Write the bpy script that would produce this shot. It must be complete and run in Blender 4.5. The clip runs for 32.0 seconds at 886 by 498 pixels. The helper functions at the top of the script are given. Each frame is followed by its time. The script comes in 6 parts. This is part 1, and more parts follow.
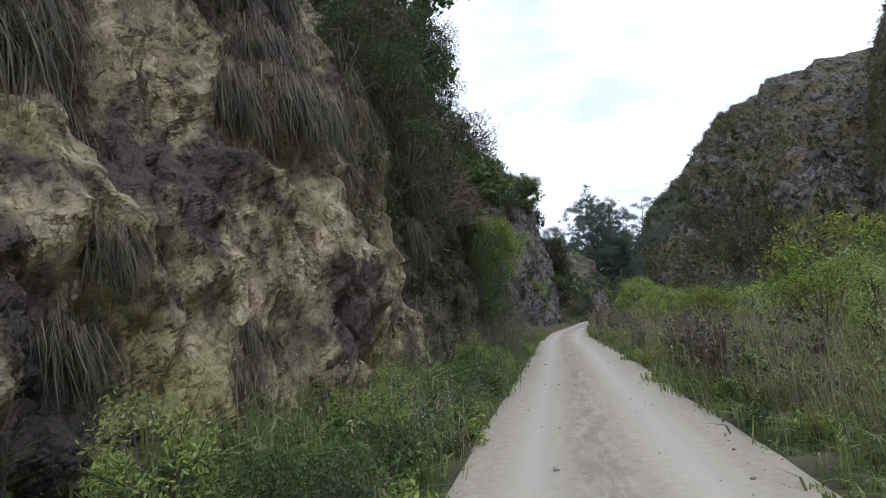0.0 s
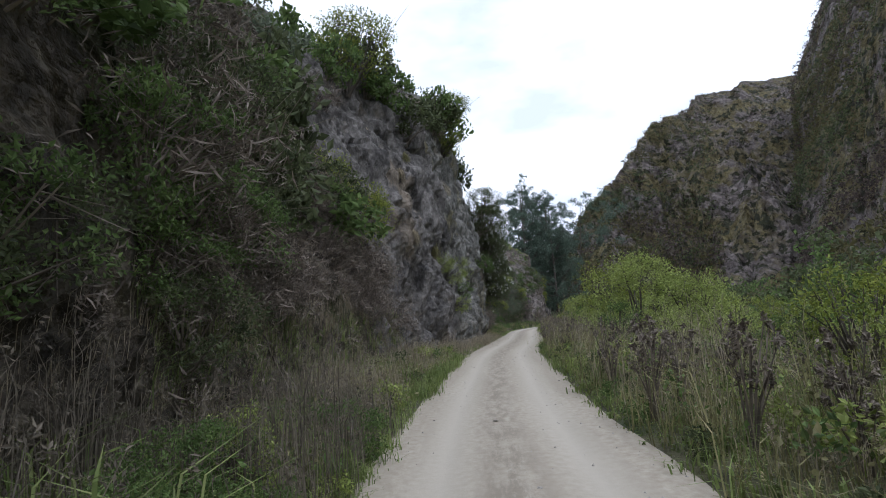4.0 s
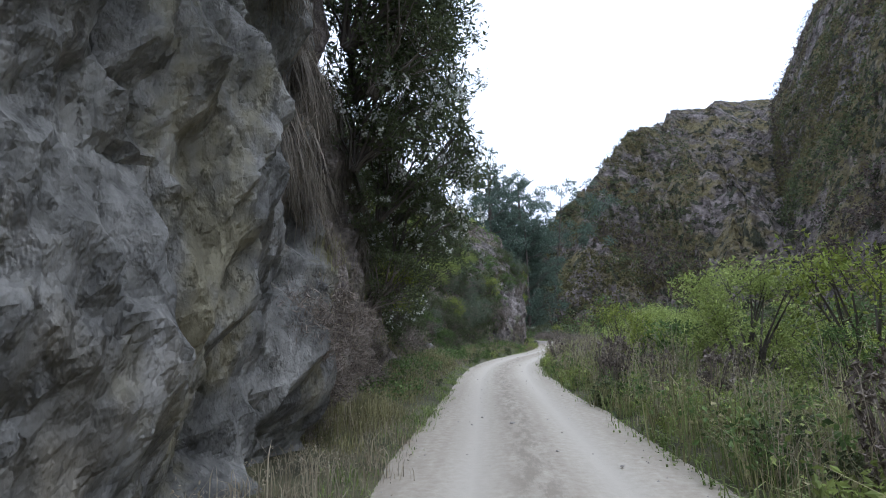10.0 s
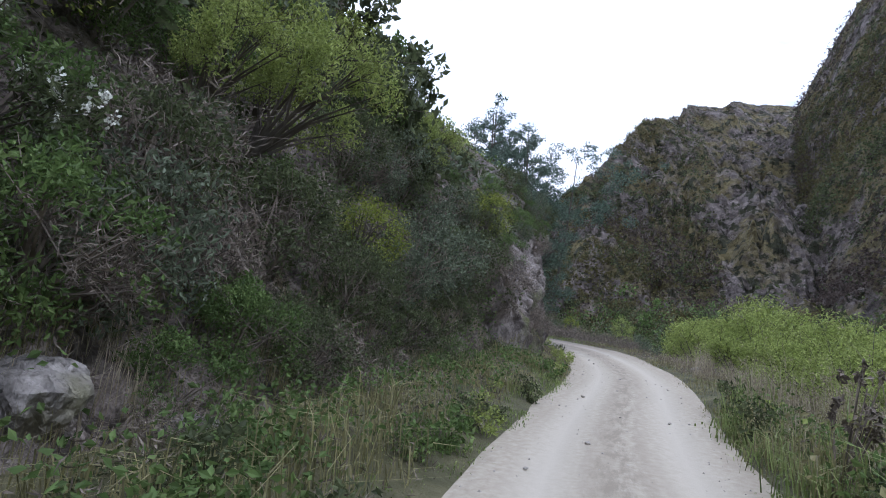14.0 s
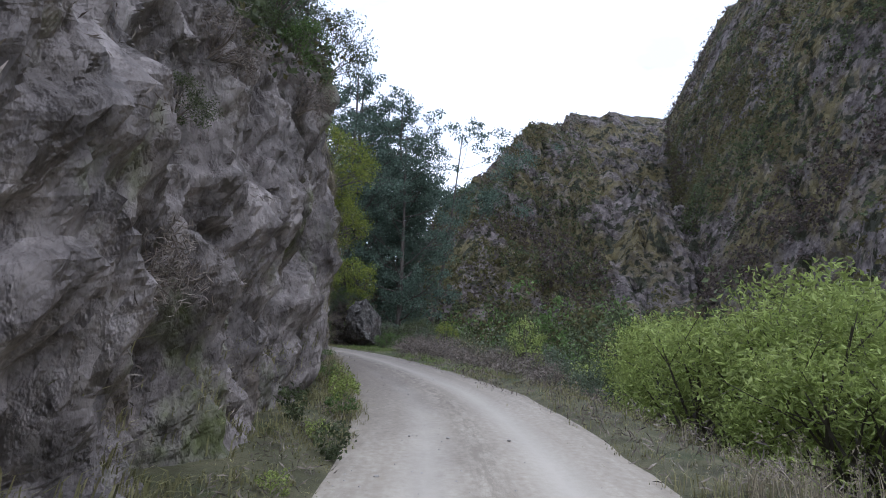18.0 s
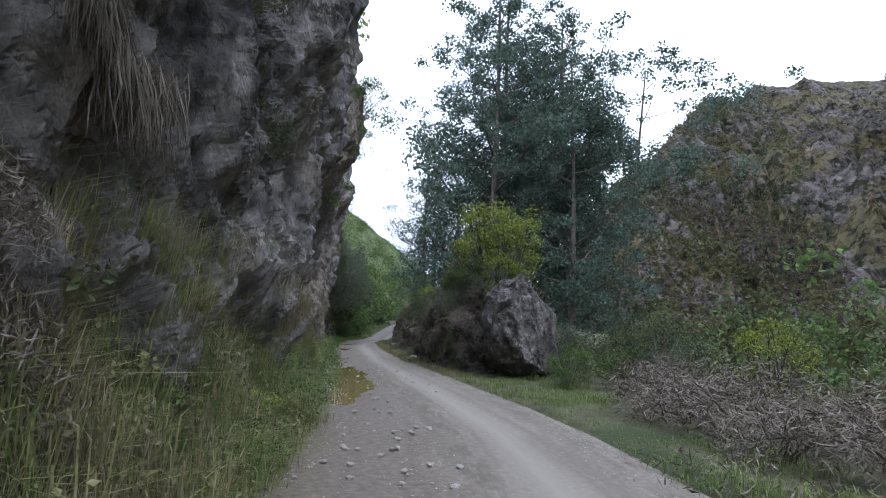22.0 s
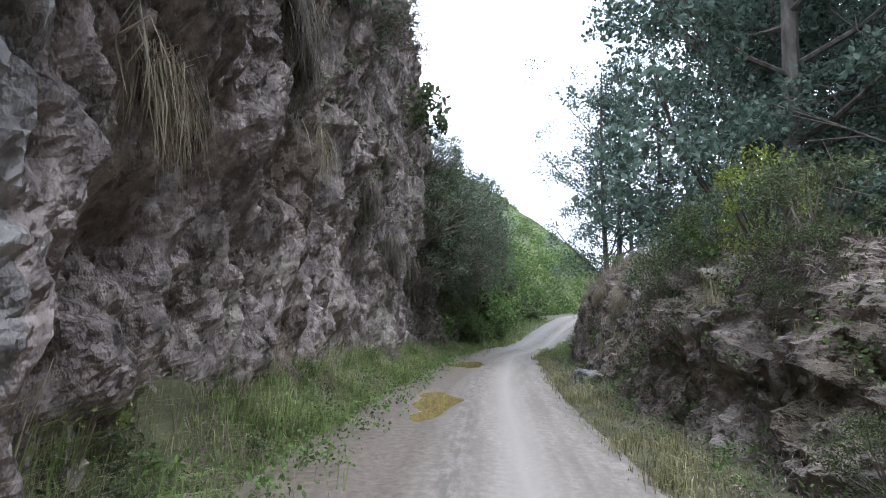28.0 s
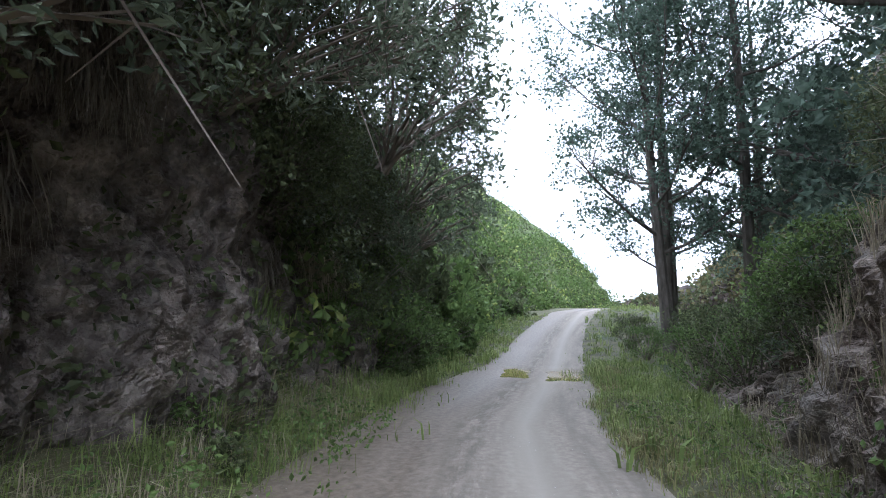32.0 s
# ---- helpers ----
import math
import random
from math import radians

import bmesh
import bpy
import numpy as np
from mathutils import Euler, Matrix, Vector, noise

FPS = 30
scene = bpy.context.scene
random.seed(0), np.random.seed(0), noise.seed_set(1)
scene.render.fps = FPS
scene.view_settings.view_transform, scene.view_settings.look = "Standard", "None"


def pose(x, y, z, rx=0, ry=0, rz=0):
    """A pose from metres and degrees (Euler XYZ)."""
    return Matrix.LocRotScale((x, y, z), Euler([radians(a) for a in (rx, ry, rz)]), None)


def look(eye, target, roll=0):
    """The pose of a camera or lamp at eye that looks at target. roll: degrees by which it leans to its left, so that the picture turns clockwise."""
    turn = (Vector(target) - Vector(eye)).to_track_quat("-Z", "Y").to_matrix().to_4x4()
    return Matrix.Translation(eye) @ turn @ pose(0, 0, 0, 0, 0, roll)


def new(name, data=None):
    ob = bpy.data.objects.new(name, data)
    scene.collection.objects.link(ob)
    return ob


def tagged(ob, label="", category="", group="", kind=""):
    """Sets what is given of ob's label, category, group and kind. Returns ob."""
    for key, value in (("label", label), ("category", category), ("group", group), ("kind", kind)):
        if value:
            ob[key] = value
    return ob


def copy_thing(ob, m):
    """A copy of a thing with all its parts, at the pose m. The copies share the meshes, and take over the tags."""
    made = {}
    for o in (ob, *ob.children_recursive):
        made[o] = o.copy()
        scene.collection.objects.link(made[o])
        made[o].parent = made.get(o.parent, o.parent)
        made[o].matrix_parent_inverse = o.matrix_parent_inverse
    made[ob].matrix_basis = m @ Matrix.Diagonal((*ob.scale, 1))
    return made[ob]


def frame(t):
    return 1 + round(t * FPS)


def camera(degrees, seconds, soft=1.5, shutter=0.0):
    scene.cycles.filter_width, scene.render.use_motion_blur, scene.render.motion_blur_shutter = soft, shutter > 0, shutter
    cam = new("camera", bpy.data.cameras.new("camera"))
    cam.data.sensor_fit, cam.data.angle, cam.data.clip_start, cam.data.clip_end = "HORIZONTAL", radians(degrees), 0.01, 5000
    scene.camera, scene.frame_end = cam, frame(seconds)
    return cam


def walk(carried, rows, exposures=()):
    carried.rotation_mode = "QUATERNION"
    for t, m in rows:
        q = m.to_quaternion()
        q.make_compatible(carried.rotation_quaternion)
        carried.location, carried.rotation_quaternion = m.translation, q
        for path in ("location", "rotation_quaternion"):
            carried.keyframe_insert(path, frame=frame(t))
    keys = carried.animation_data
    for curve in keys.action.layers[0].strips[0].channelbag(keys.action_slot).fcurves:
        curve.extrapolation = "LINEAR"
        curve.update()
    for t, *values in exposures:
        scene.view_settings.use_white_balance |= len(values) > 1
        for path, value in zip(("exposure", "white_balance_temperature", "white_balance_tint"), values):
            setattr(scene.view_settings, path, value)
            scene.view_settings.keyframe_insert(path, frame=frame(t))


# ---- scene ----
cam = camera(77.21, 32.0, 1.0)

PATH = [
    (0.0, (-4.039, -18.830, 1.552), (-3.216, -8.964, 2.958), -6.64),
    (0.5, (-3.302, -16.041, 1.603), (-2.164, -6.265, 3.373), -6.06),
    (1.0, (-2.532, -13.228, 1.634), (-1.109, -3.460, 3.237), -7.44),
    (1.5, (-1.831, -10.363, 1.611), (-0.189, -0.598, 3.005), -4.47),
    (2.0, (-1.015, -7.396, 1.584), (0.849, 2.347, 2.843), -2.52),
    (2.5, (-0.030, -4.429, 1.618), (2.005, 5.262, 3.011), -2.26),
    (3.0, (0.872, -1.363, 1.600), (2.923, 8.312, 3.084), -1.39),
    (3.5, (1.756, 1.777, 1.600), (3.771, 11.477, 2.959), -3.13),
    (5.5, (5.492, 15.920, 1.625), (7.583, 25.619, 2.875), -5.38),
    (6.0, (6.494, 19.061, 1.589), (8.655, 28.707, 3.103), -4.21),
    (6.5, (7.579, 22.337, 1.604), (9.870, 31.991, 2.850), -7.01),
    (7.0, (8.393, 25.283, 1.514), (10.641, 34.964, 2.623), -4.80),
    (7.5, (9.305, 28.008, 1.546), (11.592, 37.619, 3.094), -4.18),
    (8.0, (10.308, 30.638, 1.580), (12.693, 40.157, 3.505), -4.64),
    (8.5, (11.308, 33.189, 1.649), (13.771, 42.673, 3.644), -4.02),
    (9.0, (12.319, 35.757, 1.688), (14.867, 45.227, 3.643), -3.32),
    (9.5, (13.324, 38.253, 1.664), (15.971, 47.749, 3.341), -2.43),
    (10.0, (14.458, 41.031, 1.630), (17.200, 50.538, 3.083), -1.59),
    (10.5, (15.613, 44.003, 1.648), (18.457, 53.508, 2.899), -0.33),
    (11.0, (16.784, 47.127, 1.632), (19.691, 56.623, 2.803), 0.38),
    (11.5, (17.973, 50.258, 1.629), (20.919, 59.754, 2.706), 0.26),
    (12.0, (18.926, 53.335, 1.572), (21.792, 62.887, 2.305), 3.33),
    (12.5, (19.952, 56.213, 1.552), (22.769, 65.767, 2.437), 2.95),
    (13.0, (21.045, 58.893, 1.572), (23.722, 68.364, 3.339), 2.78),
    (13.5, (21.976, 61.427, 1.544), (24.700, 70.946, 2.949), 3.00),
    (14.0, (22.928, 63.775, 1.583), (25.825, 73.280, 2.704), 4.24),
    (14.5, (24.118, 66.169, 1.524), (27.403, 75.549, 2.631), 6.44),
    (15.0, (25.444, 68.311, 1.565), (29.254, 77.484, 2.720), 5.20),
    (15.5, (26.569, 70.151, 1.582), (30.777, 79.154, 2.693), 6.49),
    (17.5, (32.735, 78.374, 1.668), (37.473, 87.058, 3.132), 1.54),
    (18.0, (34.263, 80.868, 1.669), (38.897, 89.618, 3.070), 2.00),
    (18.5, (35.631, 83.483, 1.556), (40.041, 92.417, 2.406), 3.18),
    (19.0, (36.896, 86.081, 1.508), (41.016, 95.154, 2.351), 3.99),
    (19.5, (38.090, 88.485, 1.523), (41.827, 97.653, 2.932), 2.84),
    (20.0, (39.189, 90.993, 1.561), (42.586, 100.291, 2.981), 3.06),
    (20.5, (40.067, 93.757, 1.598), (43.116, 103.140, 3.229), 3.70),
    (21.0, (40.920, 96.643, 1.611), (43.625, 106.115, 3.335), 3.05),
    (21.5, (41.630, 99.628, 1.592), (43.960, 109.221, 3.183), 3.76),
    (22.0, (42.284, 102.566, 1.617), (44.323, 112.250, 3.050), 2.05),
    (22.5, (42.796, 105.469, 1.611), (44.522, 115.213, 3.052), 2.30),
    (23.0, (43.234, 108.217, 1.604), (44.732, 118.022, 2.872), 3.23),
    (23.5, (43.572, 110.877, 1.571), (44.840, 120.728, 2.730), 5.63),
    (24.0, (43.897, 113.213, 1.559), (44.892, 123.051, 3.045), 6.30),
    (24.5, (44.173, 115.509, 1.530), (44.779, 125.370, 3.073), 5.62),
    (25.0, (44.391, 117.778, 1.576), (44.708, 127.642, 3.193), 2.67),
    (25.5, (44.424, 120.009, 1.603), (44.349, 129.864, 3.298), 3.23),
    (26.0, (44.554, 121.975, 1.653), (44.267, 131.821, 3.376), -1.80),
    (26.5, (44.543, 123.936, 1.657), (43.983, 133.810, 3.137), -1.42),
    (28.5, (44.739, 134.707, 1.623), (44.268, 144.618, 2.864), 1.56),
    (29.0, (44.834, 137.347, 1.625), (44.397, 147.272, 2.763), 0.71),
    (29.5, (44.912, 140.002, 1.642), (44.479, 149.915, 2.886), -0.86),
    (30.0, (44.881, 142.703, 1.529), (44.489, 152.610, 2.829), 1.53),
    (30.5, (45.083, 145.258, 1.604), (44.946, 155.160, 2.997), -2.91),
    (31.0, (45.174, 147.601, 1.552), (45.244, 157.494, 3.007), -1.10),
    (31.5, (45.338, 149.956, 1.600), (45.504, 159.861, 2.967), -0.05),
    (32.0, (45.522, 152.320, 1.600), (45.644, 162.228, 2.945), -0.04),
]
EXPOSURES = [(t, e, 5650.0 if t < 9 else 5560.0 if 24 < t < 27 else 5370.0, 16.0 if 12 < t < 20 else 13.0) for t, e in ((0.0, 0.0), (3.0, -0.05), (6.0, 0.15), (8.5, 0.2), (10.0, 0.35), (13.0, 0.32), (18.0, 0.24), (21.0, 0.4), (23.0, 0.75), (24.5, 1.0), (26.5, 1.3), (29.0, 1.38), (32.0, 1.5))]
walk(cam, [(t, look(eye, target, roll)) for t, eye, target, roll in PATH], EXPOSURES)

# ---- world and light: a bright, thinly overcast sky ----
SUN_EL, SUN_AZ = radians(60), radians(145)
world = bpy.data.worlds.new("sky")
scene.world = world
world.use_nodes = True
nt = world.node_tree
nt.nodes.clear()


def wnode(kind, **kw):
    n = nt.nodes.new(kind)
    for k, v in kw.items():
        n.inputs[k].default_value = v
    return n


sky = nt.nodes.new("ShaderNodeTexSky")
sky.sky_type = "NISHITA"
sky.sun_disc = False
sky.sun_elevation, sky.sun_rotation = SUN_EL, SUN_AZ
sky_dim = wnode("ShaderNodeVectorMath")
sky_dim.operation = "SCALE"
sky_dim.inputs["Scale"].default_value = 0.12
nt.links.new(sky.outputs[0], sky_dim.inputs[0])
wco = nt.nodes.new("ShaderNodeTexCoord")
wmap = nt.nodes.new("ShaderNodeMapping")
wmap.inputs["Scale"].default_value = (1.0, 1.0, 2.2)
nt.links.new(wco.outputs["Generated"], wmap.inputs[0])
cl = wnode("ShaderNodeTexNoise", Scale=2.6, Detail=6.0, Roughness=0.55)
nt.links.new(wmap.outputs[0], cl.inputs["Vector"])
cramp = nt.nodes.new("ShaderNodeValToRGB")
cramp.color_ramp.elements[0].position, cramp.color_ramp.elements[1].position = 0.18, 0.36
nt.links.new(cl.outputs["Fac"], cramp.inputs[0])
cl2 = wnode("ShaderNodeTexNoise", Scale=5.0, Detail=5.0)
nt.links.new(wmap.outputs[0], cl2.inputs["Vector"])
cloud = nt.nodes.new("ShaderNodeValToRGB")
cloud.color_ramp.elements[0].color = (0.92, 0.97, 1.06, 1)
cloud.color_ramp.elements[1].color = (1.25, 1.27, 1.30, 1)
cloud.color_ramp.elements[0].position, cloud.color_ramp.elements[1].position = 0.36, 0.56
nt.links.new(cl2.outputs["Fac"], cloud.inputs[0])
wmix = nt.nodes.new("ShaderNodeMixRGB")
nt.links.new(cramp.outputs[0], wmix.inputs[0])
nt.links.new(sky_dim.outputs[0], wmix.inputs[1])
nt.links.new(cloud.outputs[0], wmix.inputs[2])
bg = nt.nodes.new("ShaderNodeBackground")
bg.inputs["Strength"].default_value = 1.0
nt.links.new(wmix.outputs[0], bg.inputs[0])
wout = nt.nodes.new("ShaderNodeOutputWorld")
nt.links.new(bg.outputs[0], wout.inputs[0])

sun = new("sun", bpy.data.lights.new("sun", "SUN"))
sun.data.energy, sun.data.angle, sun.data.color = 1.1, radians(35), (1.0, 0.98, 0.95)
sun.matrix_world = look((0, 0, 60), (-math.sin(SUN_AZ) * math.cos(SUN_EL), -math.cos(SUN_AZ) * math.cos(SUN_EL), 60 - math.sin(SUN_EL)))


# ---- materials ----
def mat(name, ramp, scale=1.0, rough=0.85, bump=0.3, bump_scale=12.0, patch=None, patch_scale=0.25, patch_pos=(0.55, 0.63), stain=0.0,
        streak=1.0, island=0.0, translucent=0.0, bump_dist=0.03, crack=0.0, patch2=None, patch2_pos=(0.55, 0.65), patch2_scale=0.6, spec=0.3, fine=0.3, shard=0.16, grit=0.6):
    """Surface with a noise colour ramp, patches of other tints, random variation by piece and fine relief."""
    m = bpy.data.materials.new(name)
    m.use_nodes = True
    t = m.node_tree
    b = t.nodes["Principled BSDF"]
    b.inputs["Roughness"].default_value = rough
    b.inputs["Specular IOR Level"].default_value = spec
    co = t.nodes.new("ShaderNodeTexCoord")
    mp = t.nodes.new("ShaderNodeMapping")
    mp.inputs["Scale"].default_value = (1, 1, streak)
    t.links.new(co.outputs["Object"], mp.inputs[0])

    def noise_tex(sc, detail=6.0, r=0.6):
        n = t.nodes.new("ShaderNodeTexNoise")
        n.inputs["Scale"].default_value, n.inputs["Detail"].default_value, n.inputs["Roughness"].default_value = sc, detail, r
        t.links.new(mp.outputs[0], n.inputs["Vector"])
        return n

    def ramp_node(stops, lo=0.25, hi=0.75):
        rn = t.nodes.new("ShaderNodeValToRGB")
        el = rn.color_ramp.elements
        while len(el) < len(stops):
            el.new(0.5)
        for i, c in enumerate(stops):
            el[i].position = lo + (hi - lo) * i / max(1, len(stops) - 1)
            el[i].color = (*c, 1)
        return rn

    n1 = noise_tex(scale, 8.0, grit)
    r1 = ramp_node(ramp, 0.32, 0.68)
    t.links.new(n1.outputs["Fac"], r1.inputs[0])
    col = r1.outputs[0]
    for tint, pos, psc in ((patch, patch_pos, patch_scale), (patch2, patch2_pos, patch2_scale)):
        if tint:
            n2 = noise_tex(psc, 5.0, 0.65)
            f = t.nodes.new("ShaderNodeValToRGB")
            f.color_ramp.elements[0].position, f.color_ramp.elements[1].position = pos
            t.links.new(n2.outputs["Fac"], f.inputs[0])
            mx = t.nodes.new("ShaderNodeMixRGB")
            t.links.new(f.outputs[0], mx.inputs[0])
            t.links.new(col, mx.inputs[1])
            mx.inputs[2].default_value = (*tint, 1)
            col = mx.outputs[0]
    if stain:
        mp2 = t.nodes.new("ShaderNodeMapping")
        mp2.inputs["Scale"].default_value = (1.6, 1.6, 0.9)
        t.links.new(co.outputs["Object"], mp2.inputs[0])
        n4 = t.nodes.new("ShaderNodeTexNoise")
        n4.inputs["Scale"].default_value, n4.inputs["Detail"].default_value, n4.inputs["Roughness"].default_value = 1.0, 7.0, 0.6
        t.links.new(mp2.outputs[0], n4.inputs["Vector"])
        r4 = ramp_node([(1 - stain,) * 3, (1.0,) * 3], 0.40, 0.56)
        t.links.new(n4.outputs["Fac"], r4.inputs[0])
        m4 = t.nodes.new("ShaderNodeMixRGB")
        m4.blend_type = "MULTIPLY"
        m4.inputs[0].default_value = 1.0
        t.links.new(col, m4.inputs[1])
        t.links.new(r4.outputs[0], m4.inputs[2])
        col = m4.outputs[0]
    if island:
        g = t.nodes.new("ShaderNodeNewGeometry")
        mr = t.nodes.new("ShaderNodeMapRange")
        mr.inputs["To Min"].default_value, mr.inputs["To Max"].default_value = 1 - island, 1 + island
        t.links.new(g.outputs["Random Per Island"], mr.inputs["Value"])
        hs = t.nodes.new("ShaderNodeHueSaturation")
        t.links.new(mr.outputs[0], hs.inputs["Value"])
        t.links.new(col, hs.inputs["Color"])
        col = hs.outputs[0]
    h = None
    if bump:
        n3 = noise_tex(bump_scale, 8.0, 0.65)
        h = n3.outputs["Fac"]
        if crack:
            wob = noise_tex(2.0, 5.0)
            sub = t.nodes.new("ShaderNodeVectorMath")
            sub.operation = "MULTIPLY_ADD"
            t.links.new(wob.outputs["Color"], sub.inputs[0])
            sub.inputs[1].default_value = (0.5, 0.5, 0.5)
            t.links.new(mp.outputs[0], sub.inputs[2])
            soft = t.nodes.new("ShaderNodeMath")
            soft.operation = "MULTIPLY"
            t.links.new(h, soft.inputs[0])
            soft.inputs[1].default_value = fine
            h = soft.outputs[0]
            for vs, amp in ((crack * 0.55, 1.3), (crack * 1.3, 0.75), (crack * 3.4, 0.35)):
                # each cell is a tilted plane: crisp broken faces
                v = t.nodes.new("ShaderNodeTexVoronoi")
                v.inputs["Scale"].default_value = vs
                t.links.new(sub.outputs[0], v.inputs["Vector"])
                off = t.nodes.new("ShaderNodeVectorMath")
                off.operation = "SUBTRACT"
                t.links.new(sub.outputs[0], off.inputs[0])
                t.links.new(v.outputs["Position"], off.inputs[1])
                way = t.nodes.new("ShaderNodeVectorMath")
                way.operation = "SUBTRACT"
                t.links.new(v.outputs["Color"], way.inputs[0])
                way.inputs[1].default_value = (0.5, 0.5, 0.5)
                dot = t.nodes.new("ShaderNodeVectorMath")
                dot.operation = "DOT_PRODUCT"
                t.links.new(off.outputs[0], dot.inputs[0])
                t.links.new(way.outputs[0], dot.inputs[1])
                ml = t.nodes.new("ShaderNodeMath")
                ml.operation = "MULTIPLY_ADD"
                t.links.new(dot.outputs["Value"], ml.inputs[0])
                ml.inputs[1].default_value = 2.6 * amp * vs
                t.links.new(h, ml.inputs[2])
                h = ml.outputs[0]
            if shard:
                sv = t.nodes.new("ShaderNodeSeparateColor")
                t.links.new(v.outputs["Color"], sv.inputs[0])
                mv = t.nodes.new("ShaderNodeMapRange")
                mv.inputs["To Min"].default_value, mv.inputs["To Max"].default_value = 1 - shard, 1 + shard
                t.links.new(sv.outputs[0], mv.inputs["Value"])
                hv = t.nodes.new("ShaderNodeHueSaturation")
                t.links.new(mv.outputs[0], hv.inputs["Value"])
                t.links.new(col, hv.inputs["Color"])
                col = hv.outputs[0]
        bp = t.nodes.new("ShaderNodeBump")
        bp.inputs["Strength"].default_value, bp.inputs["Distance"].default_value = bump, bump_dist
        t.links.new(h, bp.inputs["Height"])
        t.links.new(bp.outputs[0], b.inputs["Normal"])
    t.links.new(col, b.inputs["Base Color"])
    if translucent:
        tr = t.nodes.new("ShaderNodeBsdfTranslucent")
        t.links.new(col, tr.inputs[0])
        ms = t.nodes.new("ShaderNodeMixShader")
        ms.inputs[0].default_value = translucent
        t.links.new(b.outputs[0], ms.inputs[1])
        t.links.new(tr.outputs[0], ms.inputs[2])
        t.links.new(ms.outputs[0], t.nodes["Material Output"].inputs[0])
    return m


ROCK = dict(rough=0.92, bump=1.0, bump_scale=6.0, bump_dist=0.10, stain=0.45, crack=3.0, grit=0.65)
M_OCHRE = mat("ochre_clay_rock", [(0.14, 0.108, 0.075), (0.36, 0.30, 0.18), (0.53, 0.46, 0.29)], 3.4, patch=(0.10, 0.078, 0.066), patch_pos=(0.50, 0.57), patch_scale=0.55, patch2=(0.29, 0.265, 0.12), streak=0.7, **{**ROCK, "crack": 5.0, "bump_dist": 0.08})
M_GREY = mat("grey_schist_rock", [(0.165, 0.15, 0.137), (0.29, 0.266, 0.243), (0.435, 0.404, 0.372)], 2.6, patch=(0.25, 0.215, 0.175), patch2=(0.19, 0.18, 0.12), streak=0.6, **ROCK)
M_WARMGREY = mat("warm_grey_rock", [(0.10, 0.092, 0.085), (0.195, 0.18, 0.166), (0.33, 0.305, 0.283)], 2.6, patch=(0.24, 0.20, 0.155), patch2=(0.07, 0.065, 0.062), streak=0.6, **ROCK)
M_GREEN = mat("greenish_grey_rock", [(0.11, 0.107, 0.097), (0.20, 0.193, 0.173), (0.32, 0.305, 0.275)], 2.2, patch=(0.24, 0.21, 0.155), patch2=(0.21, 0.19, 0.125), streak=0.6, **ROCK)
M_BROWN = mat("brown_grey_rock", [(0.12, 0.102, 0.091), (0.232, 0.202, 0.182), (0.37, 0.326, 0.297)], 2.4, patch=(0.16, 0.13, 0.10), patch2=(0.13, 0.14, 0.06), streak=0.6, **ROCK)
M_CONGL = mat("crumbly_conglomerate", [(0.14, 0.113, 0.098), (0.265, 0.218, 0.192), (0.42, 0.355, 0.315)], 6.0, patch=(0.15, 0.118, 0.09), patch2=(0.28, 0.245, 0.20), streak=0.6, rough=0.95, bump=1.0, bump_scale=6.0, bump_dist=0.09, stain=0.45, crack=4.5)
M_SOIL = mat("dark_bank_soil", [(0.045, 0.037, 0.028), (0.11, 0.092, 0.068), (0.19, 0.165, 0.12)], 2.5, patch=(0.06, 0.07, 0.025), bump=1.0, bump_scale=6.0, bump_dist=0.18, rough=0.95, stain=0.6, crack=3.0)
M_BANK = mat("brown_bank_earth", [(0.09, 0.073, 0.062), (0.21, 0.175, 0.15), (0.36, 0.31, 0.265)], 2.5, patch=(0.10, 0.095, 0.05), bump=1.0, bump_scale=6.0, bump_dist=0.18, rough=0.95, stain=0.45, crack=3.0)
M_DARKBANK = mat("dark_rooty_bank", [(0.045, 0.037, 0.032), (0.115, 0.095, 0.08), (0.20, 0.168, 0.142)], 3.0, patch=(0.06, 0.052, 0.03), bump=1.0, bump_scale=6.0, bump_dist=0.12, rough=0.95, stain=0.5, crack=4.0)
M_OUTCROP = mat("weathered_brown_outcrop", [(0.11, 0.087, 0.07), (0.225, 0.182, 0.148), (0.37, 0.31, 0.26)], 3.5, patch=(0.10, 0.08, 0.05), patch2=(0.30, 0.265, 0.225), bump=1.0, bump_scale=6.0, bump_dist=0.10, rough=0.95, stain=0.45, crack=4.0)
M_TURF = mat("bushy_green_slope", [(0.05, 0.065, 0.024), (0.10, 0.13, 0.045), (0.17, 0.20, 0.075)], 0.9, patch=(0.04, 0.05, 0.02), bump=1.0, bump_scale=3.0, bump_dist=0.4)
M_GROUND = mat("rough_grass_ground", [(0.045, 0.042, 0.022), (0.085, 0.082, 0.04), (0.14, 0.125, 0.068)], 1.2, patch=(0.045, 0.06, 0.02), bump=0.8, bump_scale=12.0, bump_dist=0.05)
M_HILL = mat("scrub_hillside", [(0.045, 0.037, 0.034), (0.14, 0.117, 0.107), (0.27, 0.23, 0.213)], 0.22, patch=(0.13, 0.108, 0.05), patch_scale=0.04, patch_pos=(0.45, 0.56), patch2=(0.035, 0.036, 0.018), patch2_scale=0.2, patch2_pos=(0.52, 0.56), bump=1.0, bump_scale=0.5, bump_dist=4.0, rough=0.95, crack=0.16, grit=0.78, shard=0.3)
LEAF = dict(scale=3.0, rough=0.6, bump=0, island=0.4, translucent=0.38, spec=0.2)
